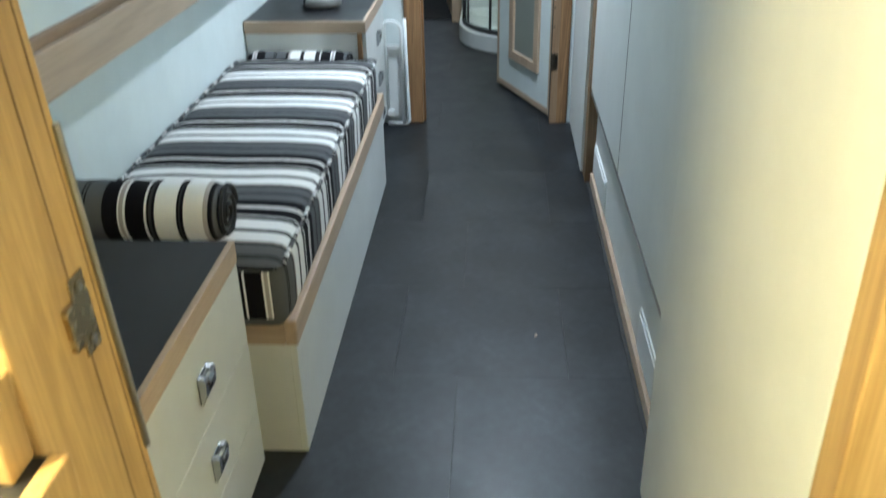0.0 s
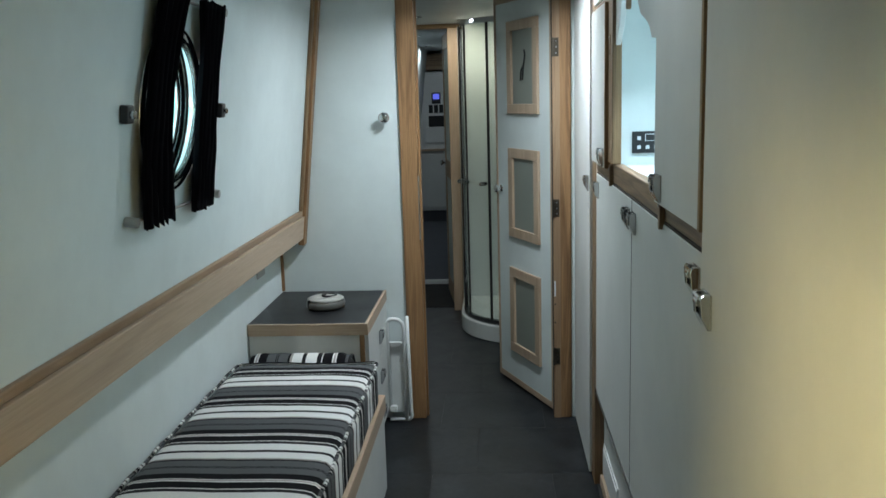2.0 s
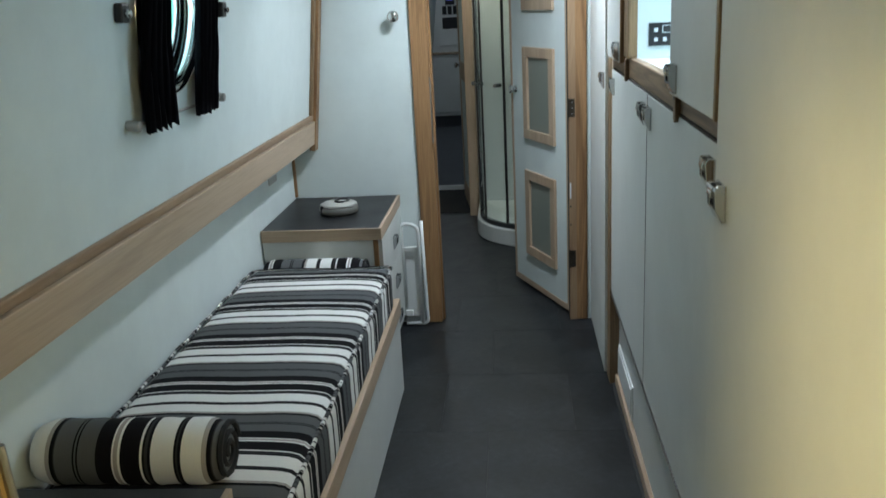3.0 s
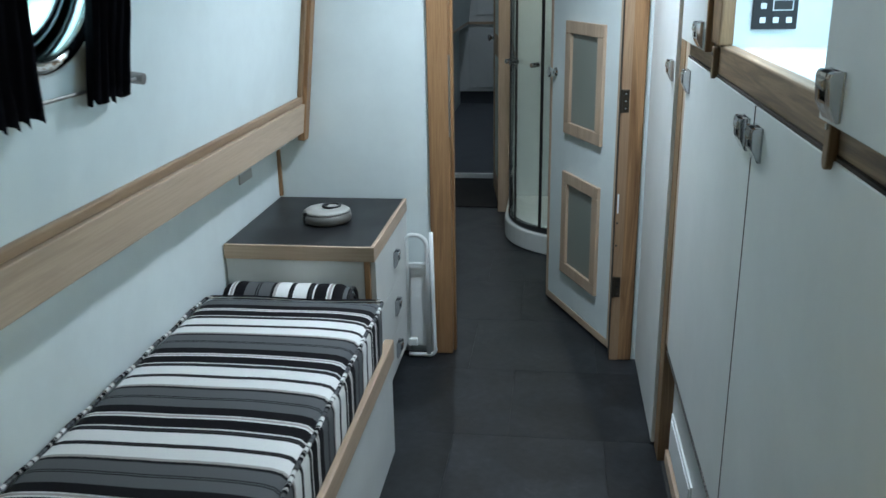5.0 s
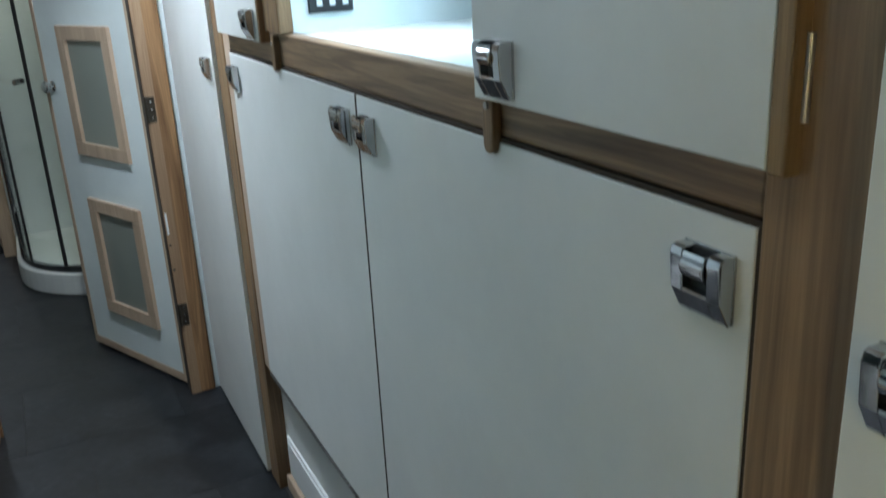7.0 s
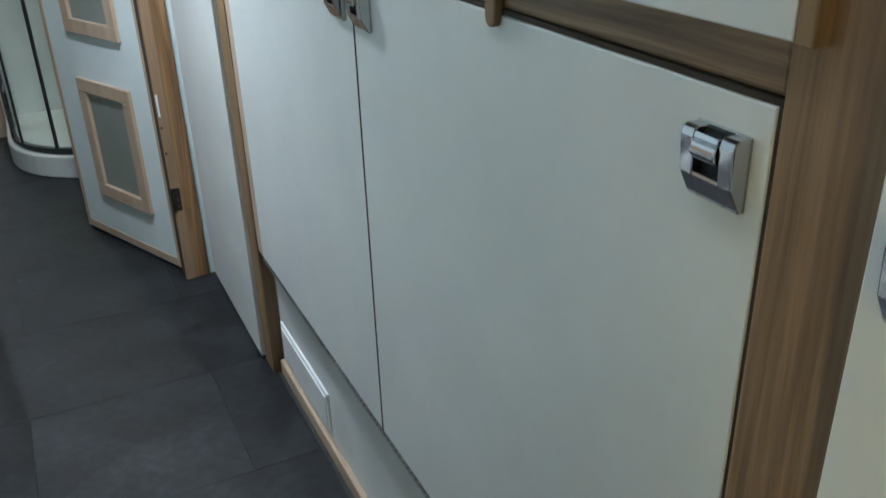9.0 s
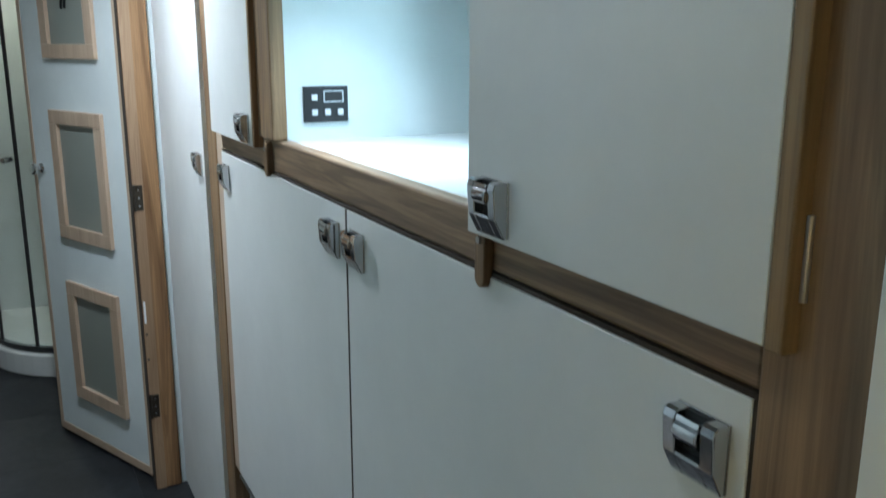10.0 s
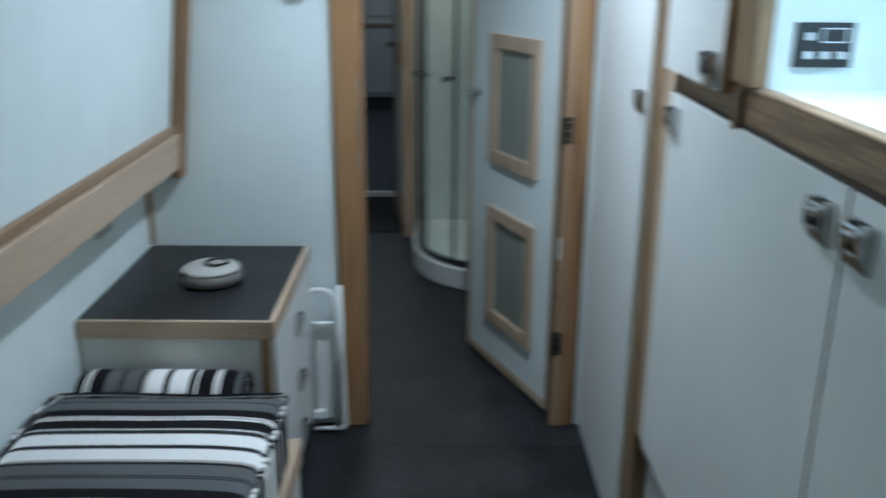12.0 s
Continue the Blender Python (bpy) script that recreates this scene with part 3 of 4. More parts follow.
def face_xn(x, y, z):
    """Placed on a front that looks along -x."""
    return pose(x, y, z) @ pose(0, 0, 0, 90, 0, -90)


# ---- chests of drawers ----
def chest(x0, x1, y0, y1, h, label, latch_y):
    t = thing("chest_of_drawers", ((x0 + x1) / 2, (y0 + y1) / 2, 0), label, "chest of drawers", "chests at the bunk's ends")
    part("body", box(x0, x1 - 0.018, y0 + 0.012, y1 - 0.003, 0.055, h - 0.045, 0.0015), M_LAM, t)
    part("plinth", box(x0, x1 - 0.07, y0 + 0.014, y1 - 0.03, 0, 0.055), M_DARKGAP, t, "dark recessed plinth")
    part("corner_post", box(x1 - 0.034, x1 - 0.016, y0 + 0.004, y0 + 0.02, 0.055, h - 0.045, 0.002), M_OAK_Z, t)
    part("top", box(x0, x1 - 0.012, y0 + 0.012, y1 - 0.003, h - 0.045, h - 0.0015), M_TOP, t, "black laminate top")
    part("lipping", box(x0, x1, y0, y0 + 0.012, h - 0.045, h, 0.0015), M_MAPLE_X, t, "maple edge lipping")
    part("lipping", box(x1 - 0.012, x1, y0 + 0.012, y1 - 0.003, h - 0.045, h, 0.0015), M_MAPLE_Y, t, "maple edge lipping")
    # near-black sheet behind the fronts paints the shade of the drawer gaps
    part("gap_shade", box(x1 - 0.018, x1 - 0.0168, y0 + 0.024, y1 - 0.008, 0.062, h - 0.05), M_DARKGAP, t, "dark sheet for the shade between the drawers")
    zs = [h - 0.048, h - 0.227, h - 0.392, 0.058]
    for a, b_ in zip(zs, zs[1:]):
        d = part("drawer_front", box(x1 - 0.018, x1 - 0.002, y0 + 0.022, y1 - 0.006, b_ + 0.001, a - 0.001, 0.0006), M_LAM, t)
        latch_at(face_xp(x1 - 0.002, latch_y, (a + b_) / 2 - 0.005), d)
    return t


chest(-0.797, -0.335, 3.42, 3.995, 0.597, "cream chest of drawers with black top, holding an ashtray", 3.745)
chest(-0.797, -0.339, 0.905, 1.645, 0.597, "cream chest of drawers with bare black top and maple edging", 1.382)

# stoneware dish on the far chest
dish = thing("dish", (-0.545, 3.69, 0.597), "grey and white round stoneware ashtray on the black chest top", "ashtray")
_dm = Matrix.Translation((-0.545, 3.69, 0.597))
part("bowl", lathe([(0.0, 0.0), (0.066, 0.0), (0.077, 0.005), (0.080, 0.018), (0.077, 0.030), (0.070, 0.034), (0.0, 0.034)], 40, _dm), M_STONE, dish, smooth=True)
part("pale_top", lathe([(0.0, 0.0345), (0.072, 0.0345), (0.075, 0.037), (0.066, 0.043), (0.048, 0.0465), (0.032, 0.0470), (0.028, 0.0440), (0.0, 0.0435)], 40, _dm), M_GLAZE, dish, "pale glazed top", True)
part("dark_ring", lathe([(0.022, 0.0440), (0.022, 0.0500), (0.030, 0.0515), (0.032, 0.0475), (0.030, 0.0440)], 32, Matrix.Translation((-0.532, 3.705, 0.597)), True), M_BLACKMETAL, dish, "dark raised ring", True)
# black block stands for the shade in the rim's cut
part("cut_shade", box(-0.609, -0.597, 3.637, 3.647, 0.605, 0.637, 0.002), M_BLACKMETAL, dish, "black block for the shade of a cut in the rim")


def arc(cx, cz, r, a0, a1, y, n=8):
    return [(cx + r * math.cos(radians(a0 + (a1 - a0) * k / n)), y, cz + r * math.sin(radians(a0 + (a1 - a0) * k / n))) for k in range(n + 1)]


# folded white step stool between chest and doorway
stool = thing("folding_stool", (-0.290, 3.94, 0), "white folding step stool, folded flat against the bulkhead", "step stool")
part("rear_frame", tube([(-0.333, 3.945, 0.03), (-0.333, 3.945, 0.44)] + arc(-0.313, 0.455, 0.02, 180, 90, 3.945) + arc(-0.300, 0.435, 0.04, 90, 0, 3.945) + [(-0.258, 3.938, 0.02)], 0.008, 10), M_WHITEPLASTIC, stool, smooth=True)
part("front_frame", tube([(-0.244, 3.952, 0.485), (-0.241, 3.948, 0.25), (-0.237, 3.944, 0.05)] + arc(-0.257, 0.035, 0.022, 0, -90, 3.944) + [(-0.333, 3.944, 0.013)], 0.008, 10), M_WHITEPLASTIC, stool, smooth=True)
part("tread", box(-0.327, -0.265, 3.958, 3.972, 0.04, 0.365, 0.004), M_WHITEPLASTIC, stool, "ribbed white tread")
part("cross_bar", cyl((-0.333, 3.945, 0.368), (-0.258, 3.945, 0.368), 0.006, 10), M_WHITEPLASTIC, stool)
part("hinge_block", box(-0.333, -0.300, 3.93, 3.95, 0.05, 0.08, 0.004), M_WHITEPLASTIC, stool)

# chrome knob on the bulkhead
KNOB = [(0.0, 0.040), (0.012, 0.039), (0.019, 0.034), (0.020, 0.027), (0.016, 0.021), (0.009, 0.016), (0.009, 0.006), (0.017, 0.004), (0.018, 0.0)]
kb = thing("wall_hook", (-0.313, Y_BULK, 1.350), "round chrome coat knob on the bulkhead", "knob")
part("knob", lathe(KNOB, 24, pose(-0.313, Y_BULK, 1.350, 90, 0, 0) @ Matrix.Diagonal((1.25, 1.25, 1.25, 1))), M_POLISH, kb, smooth=True)

chip = thing("chip", (0.274, 2.233, 0.001), "tiny cream wood chip lying on the dark floor", "chip")
part("flake", prism([(-0.006, -0.002), (0.001, -0.004), (0.006, 0.001), (0.000, 0.004)], 0.0012, 0.0036, pose(0.274, 2.233, 0, 0, 0, 30)), M_MAPLE_X, chip)

# socket plate on the lower wall
so = thing("socket_plate", (XL, 3.66, 0.755), "small grey metal socket plate on the lower wall", "socket")
part("plate", box(XL, XL + 0.006, 3.60, 3.71, 0.735, 0.775, 0.002), M_STEEL, so)


# ---- porthole and curtains ----
def porthole(m, y, v, label):
    c = m @ Vector((y, v, 0))
    t = thing("porthole", c, label, "porthole")
    pm = m @ Matrix.Translation((y, v, 0)) @ pose(0, 0, 0, 180, 0, 0)
    R = PORT_R
    part("liner", lathe([(R + 0.022, 0.0), (R + 0.022, 0.004), (R + 0.012, 0.010), (R - 0.004, 0.010), (R - 0.008, 0.002), (R - 0.010, -0.05), (R - 0.004, -0.05), (R - 0.002, 0.0)], 56, pm, True), M_POLISH, t, "polished chrome liner ring", True)
    part("inner_ring", lathe([(R - 0.010, -0.050), (R - 0.028, -0.052), (R - 0.034, -0.044), (R - 0.030, -0.038), (R - 0.010, -0.036)], 56, pm, True), M_POLISH, t, smooth=True)
    g = part("pane", lathe([(0.0, -0.048), (R - 0.02, -0.048), (R - 0.02, -0.044), (0.0, -0.044)], 48, pm), M_PANE, t)
    g.visible_shadow = False
    return t


porthole(M_LEFT, PORT_Y, PORT_V, "round porthole window with a polished chrome liner")
porthole(M_RIGHT, 2.36, 0.64, "round porthole window with a polished chrome liner")


def curtain(u0, u1, u2, u3, v0, v1, seed, side=None, pull=0.0):
    """A gathered strip of cloth between two rods: u0..u1 at its foot, u2..u3 at its head."""
    b = bmesh.new()
    nu, nv = 26, 18
    rnd = random.Random(seed)
    ph = rnd.random() * 6
    grid = []
    for j in range(nv + 1):
        s = j / nv
        a, c = u0 + (u2 - u0) * s, u1 + (u3 - u1) * s
        pinch = 1 - 0.16 * math.sin(math.pi * s)
        row = []
        for i in range(nu + 1):
            f = i / nu
            u = (a + c) / 2 + (f - 0.5) * (c - a) * pinch + 0.004 * math.sin(9 * s + ph + 4 * f) + pull * math.sin(math.pi * s)
            w = 0.030 + 0.010 * math.sin(f * 34 + ph + 1.1 * math.sin(3 * s)) + 0.004 * noise.noise(Vector((f * 6, s * 5, seed)))
            v = v0 + (v1 - v0) * s + (0.014 * noise.noise(Vector((f * 11, seed, 2.0))) if j in (0, nv) else 0)
            row.append(b.verts.new((u, v, -w)))
        grid.append(row)
    for j in range(nv):
        for i in range(nu):
            b.faces.new((grid[j][i], grid[j][i + 1], grid[j + 1][i + 1], grid[j + 1][i]))
    bmesh.ops.solidify(b, geom=b.faces[:], thickness=0.0015)
    bmesh.ops.transform(b, matrix=side or M_LEFT, verts=b.verts[:])
    return b


def on_left(u, v, w=0.0):
    return M_LEFT @ Vector((u, v, -w))


cu = thing("porthole_curtain", on_left(2.27, 0.6), "black gathered porthole curtain, drawn open and tied back", "curtain", "porthole curtains")
part("cloth", curtain(2.175, 2.365, 2.250, 2.420, 0.335, 0.875, 3, None, -0.045), M_CURTAIN, cu, smooth=True)
part("tie_back", box(2.105, 2.145, 0.575, 0.615, -0.018, 0.0, 0.004, m=M_LEFT), M_BLACKMETAL, cu, "black tie-back clip")
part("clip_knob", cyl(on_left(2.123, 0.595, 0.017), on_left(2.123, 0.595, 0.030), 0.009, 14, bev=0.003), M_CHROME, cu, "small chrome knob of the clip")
cu = thing("porthole_curtain", on_left(2.6, 0.6), "black gathered porthole curtain, drawn open and tied back", "curtain", "porthole curtains")
part("cloth", curtain(2.495, 2.655, 2.515, 2.695, 0.335, 0.875, 8, None, 0.0), M_CURTAIN, cu, smooth=True)
part("tie_back", box(2.680, 2.715, 0.575, 0.615, -0.040, 0.0, 0.004, m=M_LEFT), M_BLACKMETAL, cu, "black tie-back clip")
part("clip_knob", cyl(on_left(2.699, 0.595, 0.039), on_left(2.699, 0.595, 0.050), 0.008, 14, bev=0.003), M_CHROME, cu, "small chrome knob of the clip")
for v in (0.357, 0.862):
    rd = thing("curtain_rod", on_left(2.43, v, 0.02), "thin steel curtain rod with round end brackets", "curtain rod", "curtain rods")
    part("rod", cyl(on_left(2.145, v, 0.018), on_left(2.715, v, 0.018), 0.0035, 10), M_STEEL, rd)
    for u in (2.145, 2.715):
        part("bracket", cyl(on_left(u, v, 0.0), on_left(u, v, 0.032), 0.012, 16, bev=0.003), M_STEEL, rd)

# ---- the open door ----
HX, HY, FX, FY = 0.405, 4.045, 0.160, 4.605
_dir = Vector((FX - HX, FY - HY, 0))
DW = _dir.length
M_DOOR = Matrix.Translation((HX, HY, 0.012)) @ Matrix(((_dir.x / DW, 0, _dir.y / DW, 0), (_dir.y / DW, 0, -_dir.x / DW, 0), (0, 1, 0, 0), (0, 0, 0, 1)))
# door plane: u from the hinge, v up, w away from the saloon
door = thing("door_1", (HX, HY, 0), "pale cabin door with maple lipping and three framed panels, standing open", "door", kind="structure")
DH = 1.872
part("leaf", box(0.03, DW - 0.022, 0.03, DH - 0.03, 0.002, 0.030, m=M_DOOR), M_WALL, door)
part("lipping", box(0.0, 0.03, 0.0, DH, 0.0, 0.034, 0.002, m=M_DOOR), M_MAPLE_Z, door)
part("lipping", box(DW - 0.022, DW, 0.0, DH, 0.0, 0.034, 0.002, m=M_DOOR), M_MAPLE_Z, door)
part("lipping", box(0.03, DW - 0.022, 0.0, 0.03, 0.0, 0.034, 0.002, m=M_DOOR), M_MAPLE_X, door)
part("lipping", box(0.03, DW - 0.022, DH - 0.03, DH, 0.0, 0.034, 0.002, m=M_DOOR), M_MAPLE_X, door)


def door_panel(u0, u1, v0, v1, decorated):
    w = 0.045
    b = bmesh.new()
    for q in ((u0, u1, v0, v0 + w), (u0, u1, v1 - w, v1), (u0, u0 + w, v0 + w, v1 - w), (u1 - w, u1, v0 + w, v1 - w)):
        box(*q, -0.012, 0.002, 0.002, M_DOOR, b)
    f = part("panel_frame", b, M_MAPLE_Z, door, "pale maple panel frame")
    part("panel", box(u0 + w, u1 - w, v0 + w, v1 - w, 0.0, 0.0016, m=M_DOOR), M_FROST, f, "grey-green obscured glass")
    if decorated:
        cu_, cv = (u0 + u1) / 2, (v0 + v1) / 2
        strokes = [[(0.014, 0.075), (0.022, 0.052), (0.014, 0.020), (0.0, 0.0)], [(0.004, 0.008), (-0.020, -0.016), (-0.026, -0.060)], [(0.008, 0.012), (0.0, -0.026), (-0.006, -0.058)]]
        b = bmesh.new()
        for st in strokes:
            join(b, tube([M_DOOR @ Vector((cu_ - a, cv + c, -0.001)) for a, c in st], 0.005, 8))
        part("motif", b, M_BLACKMETAL, f, "dark etched motif", True)


door_panel(0.128, 0.446, 1.330, 1.752, True)
door_panel(0.128, 0.446, 0.743, 1.168, False)
door_panel(0.128, 0.446, 0.168, 0.590, False)
for z in (0.285, 0.945, 1.62):
    h = part("hinge", box(0.4025, 0.427, Y_BULK - 0.0150, Y_BULK - 0.0130, z - 0.038, z + 0.038, 0.0008), M_BRONZE, door, "dark bronze butt hinge")
    part("pin", cyl((0.4015, Y_BULK - 0.014, z - 0.039), (0.4015, Y_BULK - 0.014, z + 0.039), 0.0045, 12), M_BRONZE, h)
    for q in (-0.024, 0.0, 0.024):
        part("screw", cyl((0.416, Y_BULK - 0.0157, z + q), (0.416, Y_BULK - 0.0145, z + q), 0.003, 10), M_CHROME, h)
part("pale_strip", box(0.4035, 0.4095, Y_BULK - 0.0150, Y_BULK - 0.0122, 0.557, 0.626, 0.0008), M_BUTTON, df, "short pale upright strip on the jamb")
for z in (0.522, 0.44):
    part("screw", cyl((0.4065, Y_BULK - 0.0152, z), (0.4065, Y_BULK - 0.0122, z), 0.004, 10), M_BRONZE, df)
k = part("knob", lathe(KNOB, 24, M_DOOR @ Matrix.Translation((0.548, 0.966, 0.0)) @ pose(0, 0, 0, 180, 0, 0)), M_POLISH, door, "round chrome door knob", True)

# ---- run of cupboards along the other side ----
FX_ = 0.500          # plane of the fronts
Y0, Y1 = 1.724, 3.250  # lower doors
SEAM = 2.484
ZB, ZT, ZR = 0.386, 1.160, 1.216
P1, P2 = 1.628, 3.397

cab = thing("low_cupboard", (0.72, 2.2, 0), "cream low cupboard with two wide drop doors and chrome latches", "cupboard")
part("carcass", box(FX_ + 0.024, 0.915, Y0 - 0.002, P2 - 0.07, ZB - 0.012, ZT), M_LAM, cab)
# near-black strips paint the shade in the gaps around the doors
part("gap_shade", box(FX_ - 0.0006, FX_ + 0.0235, SEAM - 0.00195, SEAM + 0.00195, ZB, ZT), M_DARKGAP, cab, "dark strip for the shade between the doors")
part("gap_shade", box(FX_ + 0.002, FX_ + 0.0235, Y0, 3.25, ZT + 0.0003, ZT + 0.0050), M_DARKGAP, cab, "dark strip for the shade under the rail")
part("gap_shade", box(FX_ + 0.0015, FX_ + 0.0235, Y0 - 0.0015, Y0 + 0.0028, ZB, ZT), M_DARKGAP, cab, "dark strip for the shade beside the post")
part("kick_panel", box(0.536, 0.555, Y0 - 0.002, 3.312, 0.0, ZB - 0.0125), M_LAM, cab)
part("skirting", box(0.522, 0.536, Y0, 3.312, 0.0, 0.042, 0.003), M_MAPLE_Y, cab, "maple skirting strip")
# black strip laid in as the shadow gap beside the skirting
part("skirting_shade", box(0.511, 0.522, Y0, 3.312, 0.0, 0.004, 0.001), M_SEAL, cab, "black strip for the shadow gap along the floor")
part("hinge_strip", box(FX_ + 0.004, FX_ + 0.024, Y0, 3.25, ZB - 0.012, ZB - 0.002, 0.002), M_OAK_Y, cab, "oak strip with a piano hinge")
b = bmesh.new()
for k in range(94):
    y_ = Y0 + 0.012 + 0.0161 * k
    box(FX_ - 0.002, FX_ + 0.004, y_, y_ + 0.0105, ZB - 0.009, ZB - 0.003, 0.0, None, b)
part("piano_hinge", b, M_STEEL, cab, "thin steel piano hinge with small knuckles")
for a, c, ly in ((SEAM + 0.002, Y1, (2.535, 3.205)), (Y0 + 0.003, SEAM - 0.002, (2.440, 1.768))):
    d = part("drop_door", box(FX_, FX_ + 0.018, a, c, ZB, ZT, 0.0015), M_LAM, cab)
    for q in ly:
        latch_at(face_xn(FX_, q, 1.109), d)
for y0_, y1_ in ((2.925, 3.295), (1.86, 2.12)):
    v = part("vent", box(0.531, 0.537, y0_, y1_, 0.048, 0.168, 0.002), M_WHITEPLASTIC, cab, "white plastic vent grille")
    part("cover", box(0.528, 0.5315, y0_ + 0.012, y1_ - 0.012, 0.060, 0.156, 0.001), M_WHITEPLASTIC, v)

# posts and rail in oak
part("post", box(FX_ - 0.002, FX_ + 0.05, P1, Y0 - 0.002, 0.0, CEIL - 0.002, 0.003), M_OAK_P, cab, "oak upright post")
part("post", box(FX_ + 0.002, FX_ + 0.05, 3.313, P2, 0.0, CEIL - 0.002, 0.003), M_OAK_P, cab, "oak upright post")
part("post", box(FX_ + 0.004, FX_ + 0.05, 3.252, 3.312, ZB - 0.012, ZR, 0.003), M_MAPLE_Z, cab, "maple upright post")
part("rail", box(FX_ + 0.004, FX_ + 0.03, Y0, 3.252, ZT + 0.0055, ZR + 0.008, 0.004), M_OAK_Y, cab, "oak rail under the shelf opening")

shelf = thing("worktop_shelf", (0.70, 2.4, ZR), "white shelf board inside the open cupboard", "shelf")
part("board", box(FX_ + 0.044, 0.90, Y0, 3.31, ZT + 0.012, ZR + 0.006), M_ACRYLIC, shelf)
part("front_lip", box(FX_ + 0.03, FX_ + 0.044, Y0, 3.31, ZT + 0.012, ZR + 0.007, 0.002), M_ACRYLIC, shelf, "white rounded front lip")
solid("partition", box(FX_ + 0.021, 0.93, 2.82, 2.838, ZR + 0.006, 1.9), M_WALL, "pale partition inside the open cupboard", "partition")

up = thing("upper_cupboard", (0.6, 2.4, ZR), "cream upper cupboard with an open shelf and oak edges", "cupboard")
part("divider_post", box(FX_ - 0.006, FX_ + 0.021, 2.818, 2.915, ZR + 0.008, CEIL - 0.002, 0.003), M_OAK_P, up, "oak divider post")
d = part("cupboard_door", box(FX_ - 0.016, FX_ + 0.002, 2.920, 3.262, ZR - 0.012, 1.688, 0.0015), M_LAM, up)
part("edge", box(FX_ - 0.016, FX_ + 0.002, 2.908, 2.920, ZR - 0.012, 1.688, 0.002), M_OAK_Z, d, "oak door edge")
latch_at(face_xn(FX_ - 0.016, 2.962, 1.236), d)
d = part("cupboard_door", box(FX_ - 0.016, FX_ + 0.002, 1.709, 2.094, ZR - 0.010, 1.688, 0.0015), M_LAM, up)
part("edge", box(FX_ - 0.016, FX_ + 0.002, 1.694, 1.709, ZR - 0.012, 1.688, 0.002), M_EDGE, d, "honey oak door edge")
latch_at(face_xn(FX_ - 0.016, 2.040, 1.240), d)
part("hinge", cyl((FX_ - 0.003, 1.693, 1.238), (FX_ - 0.003, 1.693, 1.292), 0.003, 12), M_STEEL, d, "steel hinge knuckle")
part("top_door", box(FX_ - 0.004, FX_ + 0.014, 1.726, 3.31, 1.714, CEIL - 0.004, 0.0015), M_LAM, up)
part("top_rail", box(FX_ + 0.002, FX_ + 0.03, 1.726, 3.31, 1.692, 1.712, 0.003), M_OAK_Y, up)


def turn_button(y, z, label="small rounded oak turn button on the rail"):
    """A small rounded wooden turn button on the rail."""
    t = thing("turn_button", (FX_, y, z), label, "turn button", "oak turn buttons")
    out = []
    for cz, a0 in ((0.022, 0), (-0.022, 180)):
        for k in range(9):
            a = radians(a0 + 180 * k / 8)
            out.append((0.010 * math.cos(a), cz + 0.010 * math.sin(a)))
    part("button", prism(out, 0.0, 0.012, pose(FX_ + 0.004, y, z) @ pose(0, 0, 0, 90, 0, -90), 0.002), M_OAK_P, t)
    part("screw", cyl((FX_ - 0.010, y, z + 0.018), (FX_ - 0.008, y, z + 0.018), 0.004, 12), M_STEEL, t)


turn_button(2.866, 1.188)
turn_button(2.084, 1.180)
turn_button(2.868, 1.566)

# shaped head of the opening: a cove at either end, lengthwise then up
HEAD = [(2.817, 1.690), (2.817, 1.560), (2.79, 1.580), (2.755, 1.604), (2.73, 1.634), (2.716, 1.668), (2.66, 1.680), (2.49, 1.680), (2.445, 1.640),
        (2.40, 1.608), (2.33, 1.590), (2.285, 1.572), (2.25, 1.545), (2.10, 1.535), (2.10, 1.690)]
part("shaped_head", prism([(-y_, z_) for y_, z_ in HEAD], 0.0, 0.015, pose(FX_ + 0.018, 0, 0) @ pose(0, 0, 0, 90, 0, -90), 0.0015), M_LAM, up, "cream shaped board over the opening")
turn_button(2.552, 1.665)


def on_right(u, v, w=0.0):
    return M_RIGHT @ Vector((u, v, -w))


cr = thing("porthole_curtain", on_right(2.62, 0.65), "black gathered porthole curtain inside the open cupboard", "curtain", "porthole curtains")
part("cloth", curtain(2.60, 2.68, 2.60, 2.68, 0.45, 0.84, 11, M_RIGHT), M_CURTAIN, cr, smooth=True)
part("tie_back", box(2.722, 2.757, 0.598, 0.638, -0.018, 0.0, 0.004, m=M_RIGHT), M_BLACKMETAL, cr, "black tie-back clip")
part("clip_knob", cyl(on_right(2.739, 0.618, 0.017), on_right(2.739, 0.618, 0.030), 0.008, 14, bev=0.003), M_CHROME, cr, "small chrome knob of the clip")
cupw = thing("plastic_cap", (0.735, 2.47, 1.222), "small white plastic cap standing on the shelf", "cap")
part("cap", lathe([(0.0, 0.0), (0.020, 0.0), (0.021, 0.004), (0.016, 0.008), (0.015, 0.030), (0.012, 0.036), (0.0, 0.037)], 24, pose(0.735, 2.47, 1.222)), M_WHITEPLASTIC, cupw, smooth=True)

# control panel on the partition
cp = thing("control_panel", (0.592, 2.82, 1.285), "black control panel with a small display and four pale buttons", "control panel")
pl = part("plate", box(0.551, 0.633, 2.813, 2.82, 1.255, 1.317, 0.001), M_BLACKMETAL, cp)
part("display", box(0.589, 0.622, 2.8115, 2.813, 1.291, 1.308, 0.0005), M_SEAL, pl, "small dark display")
b = bmesh.new()
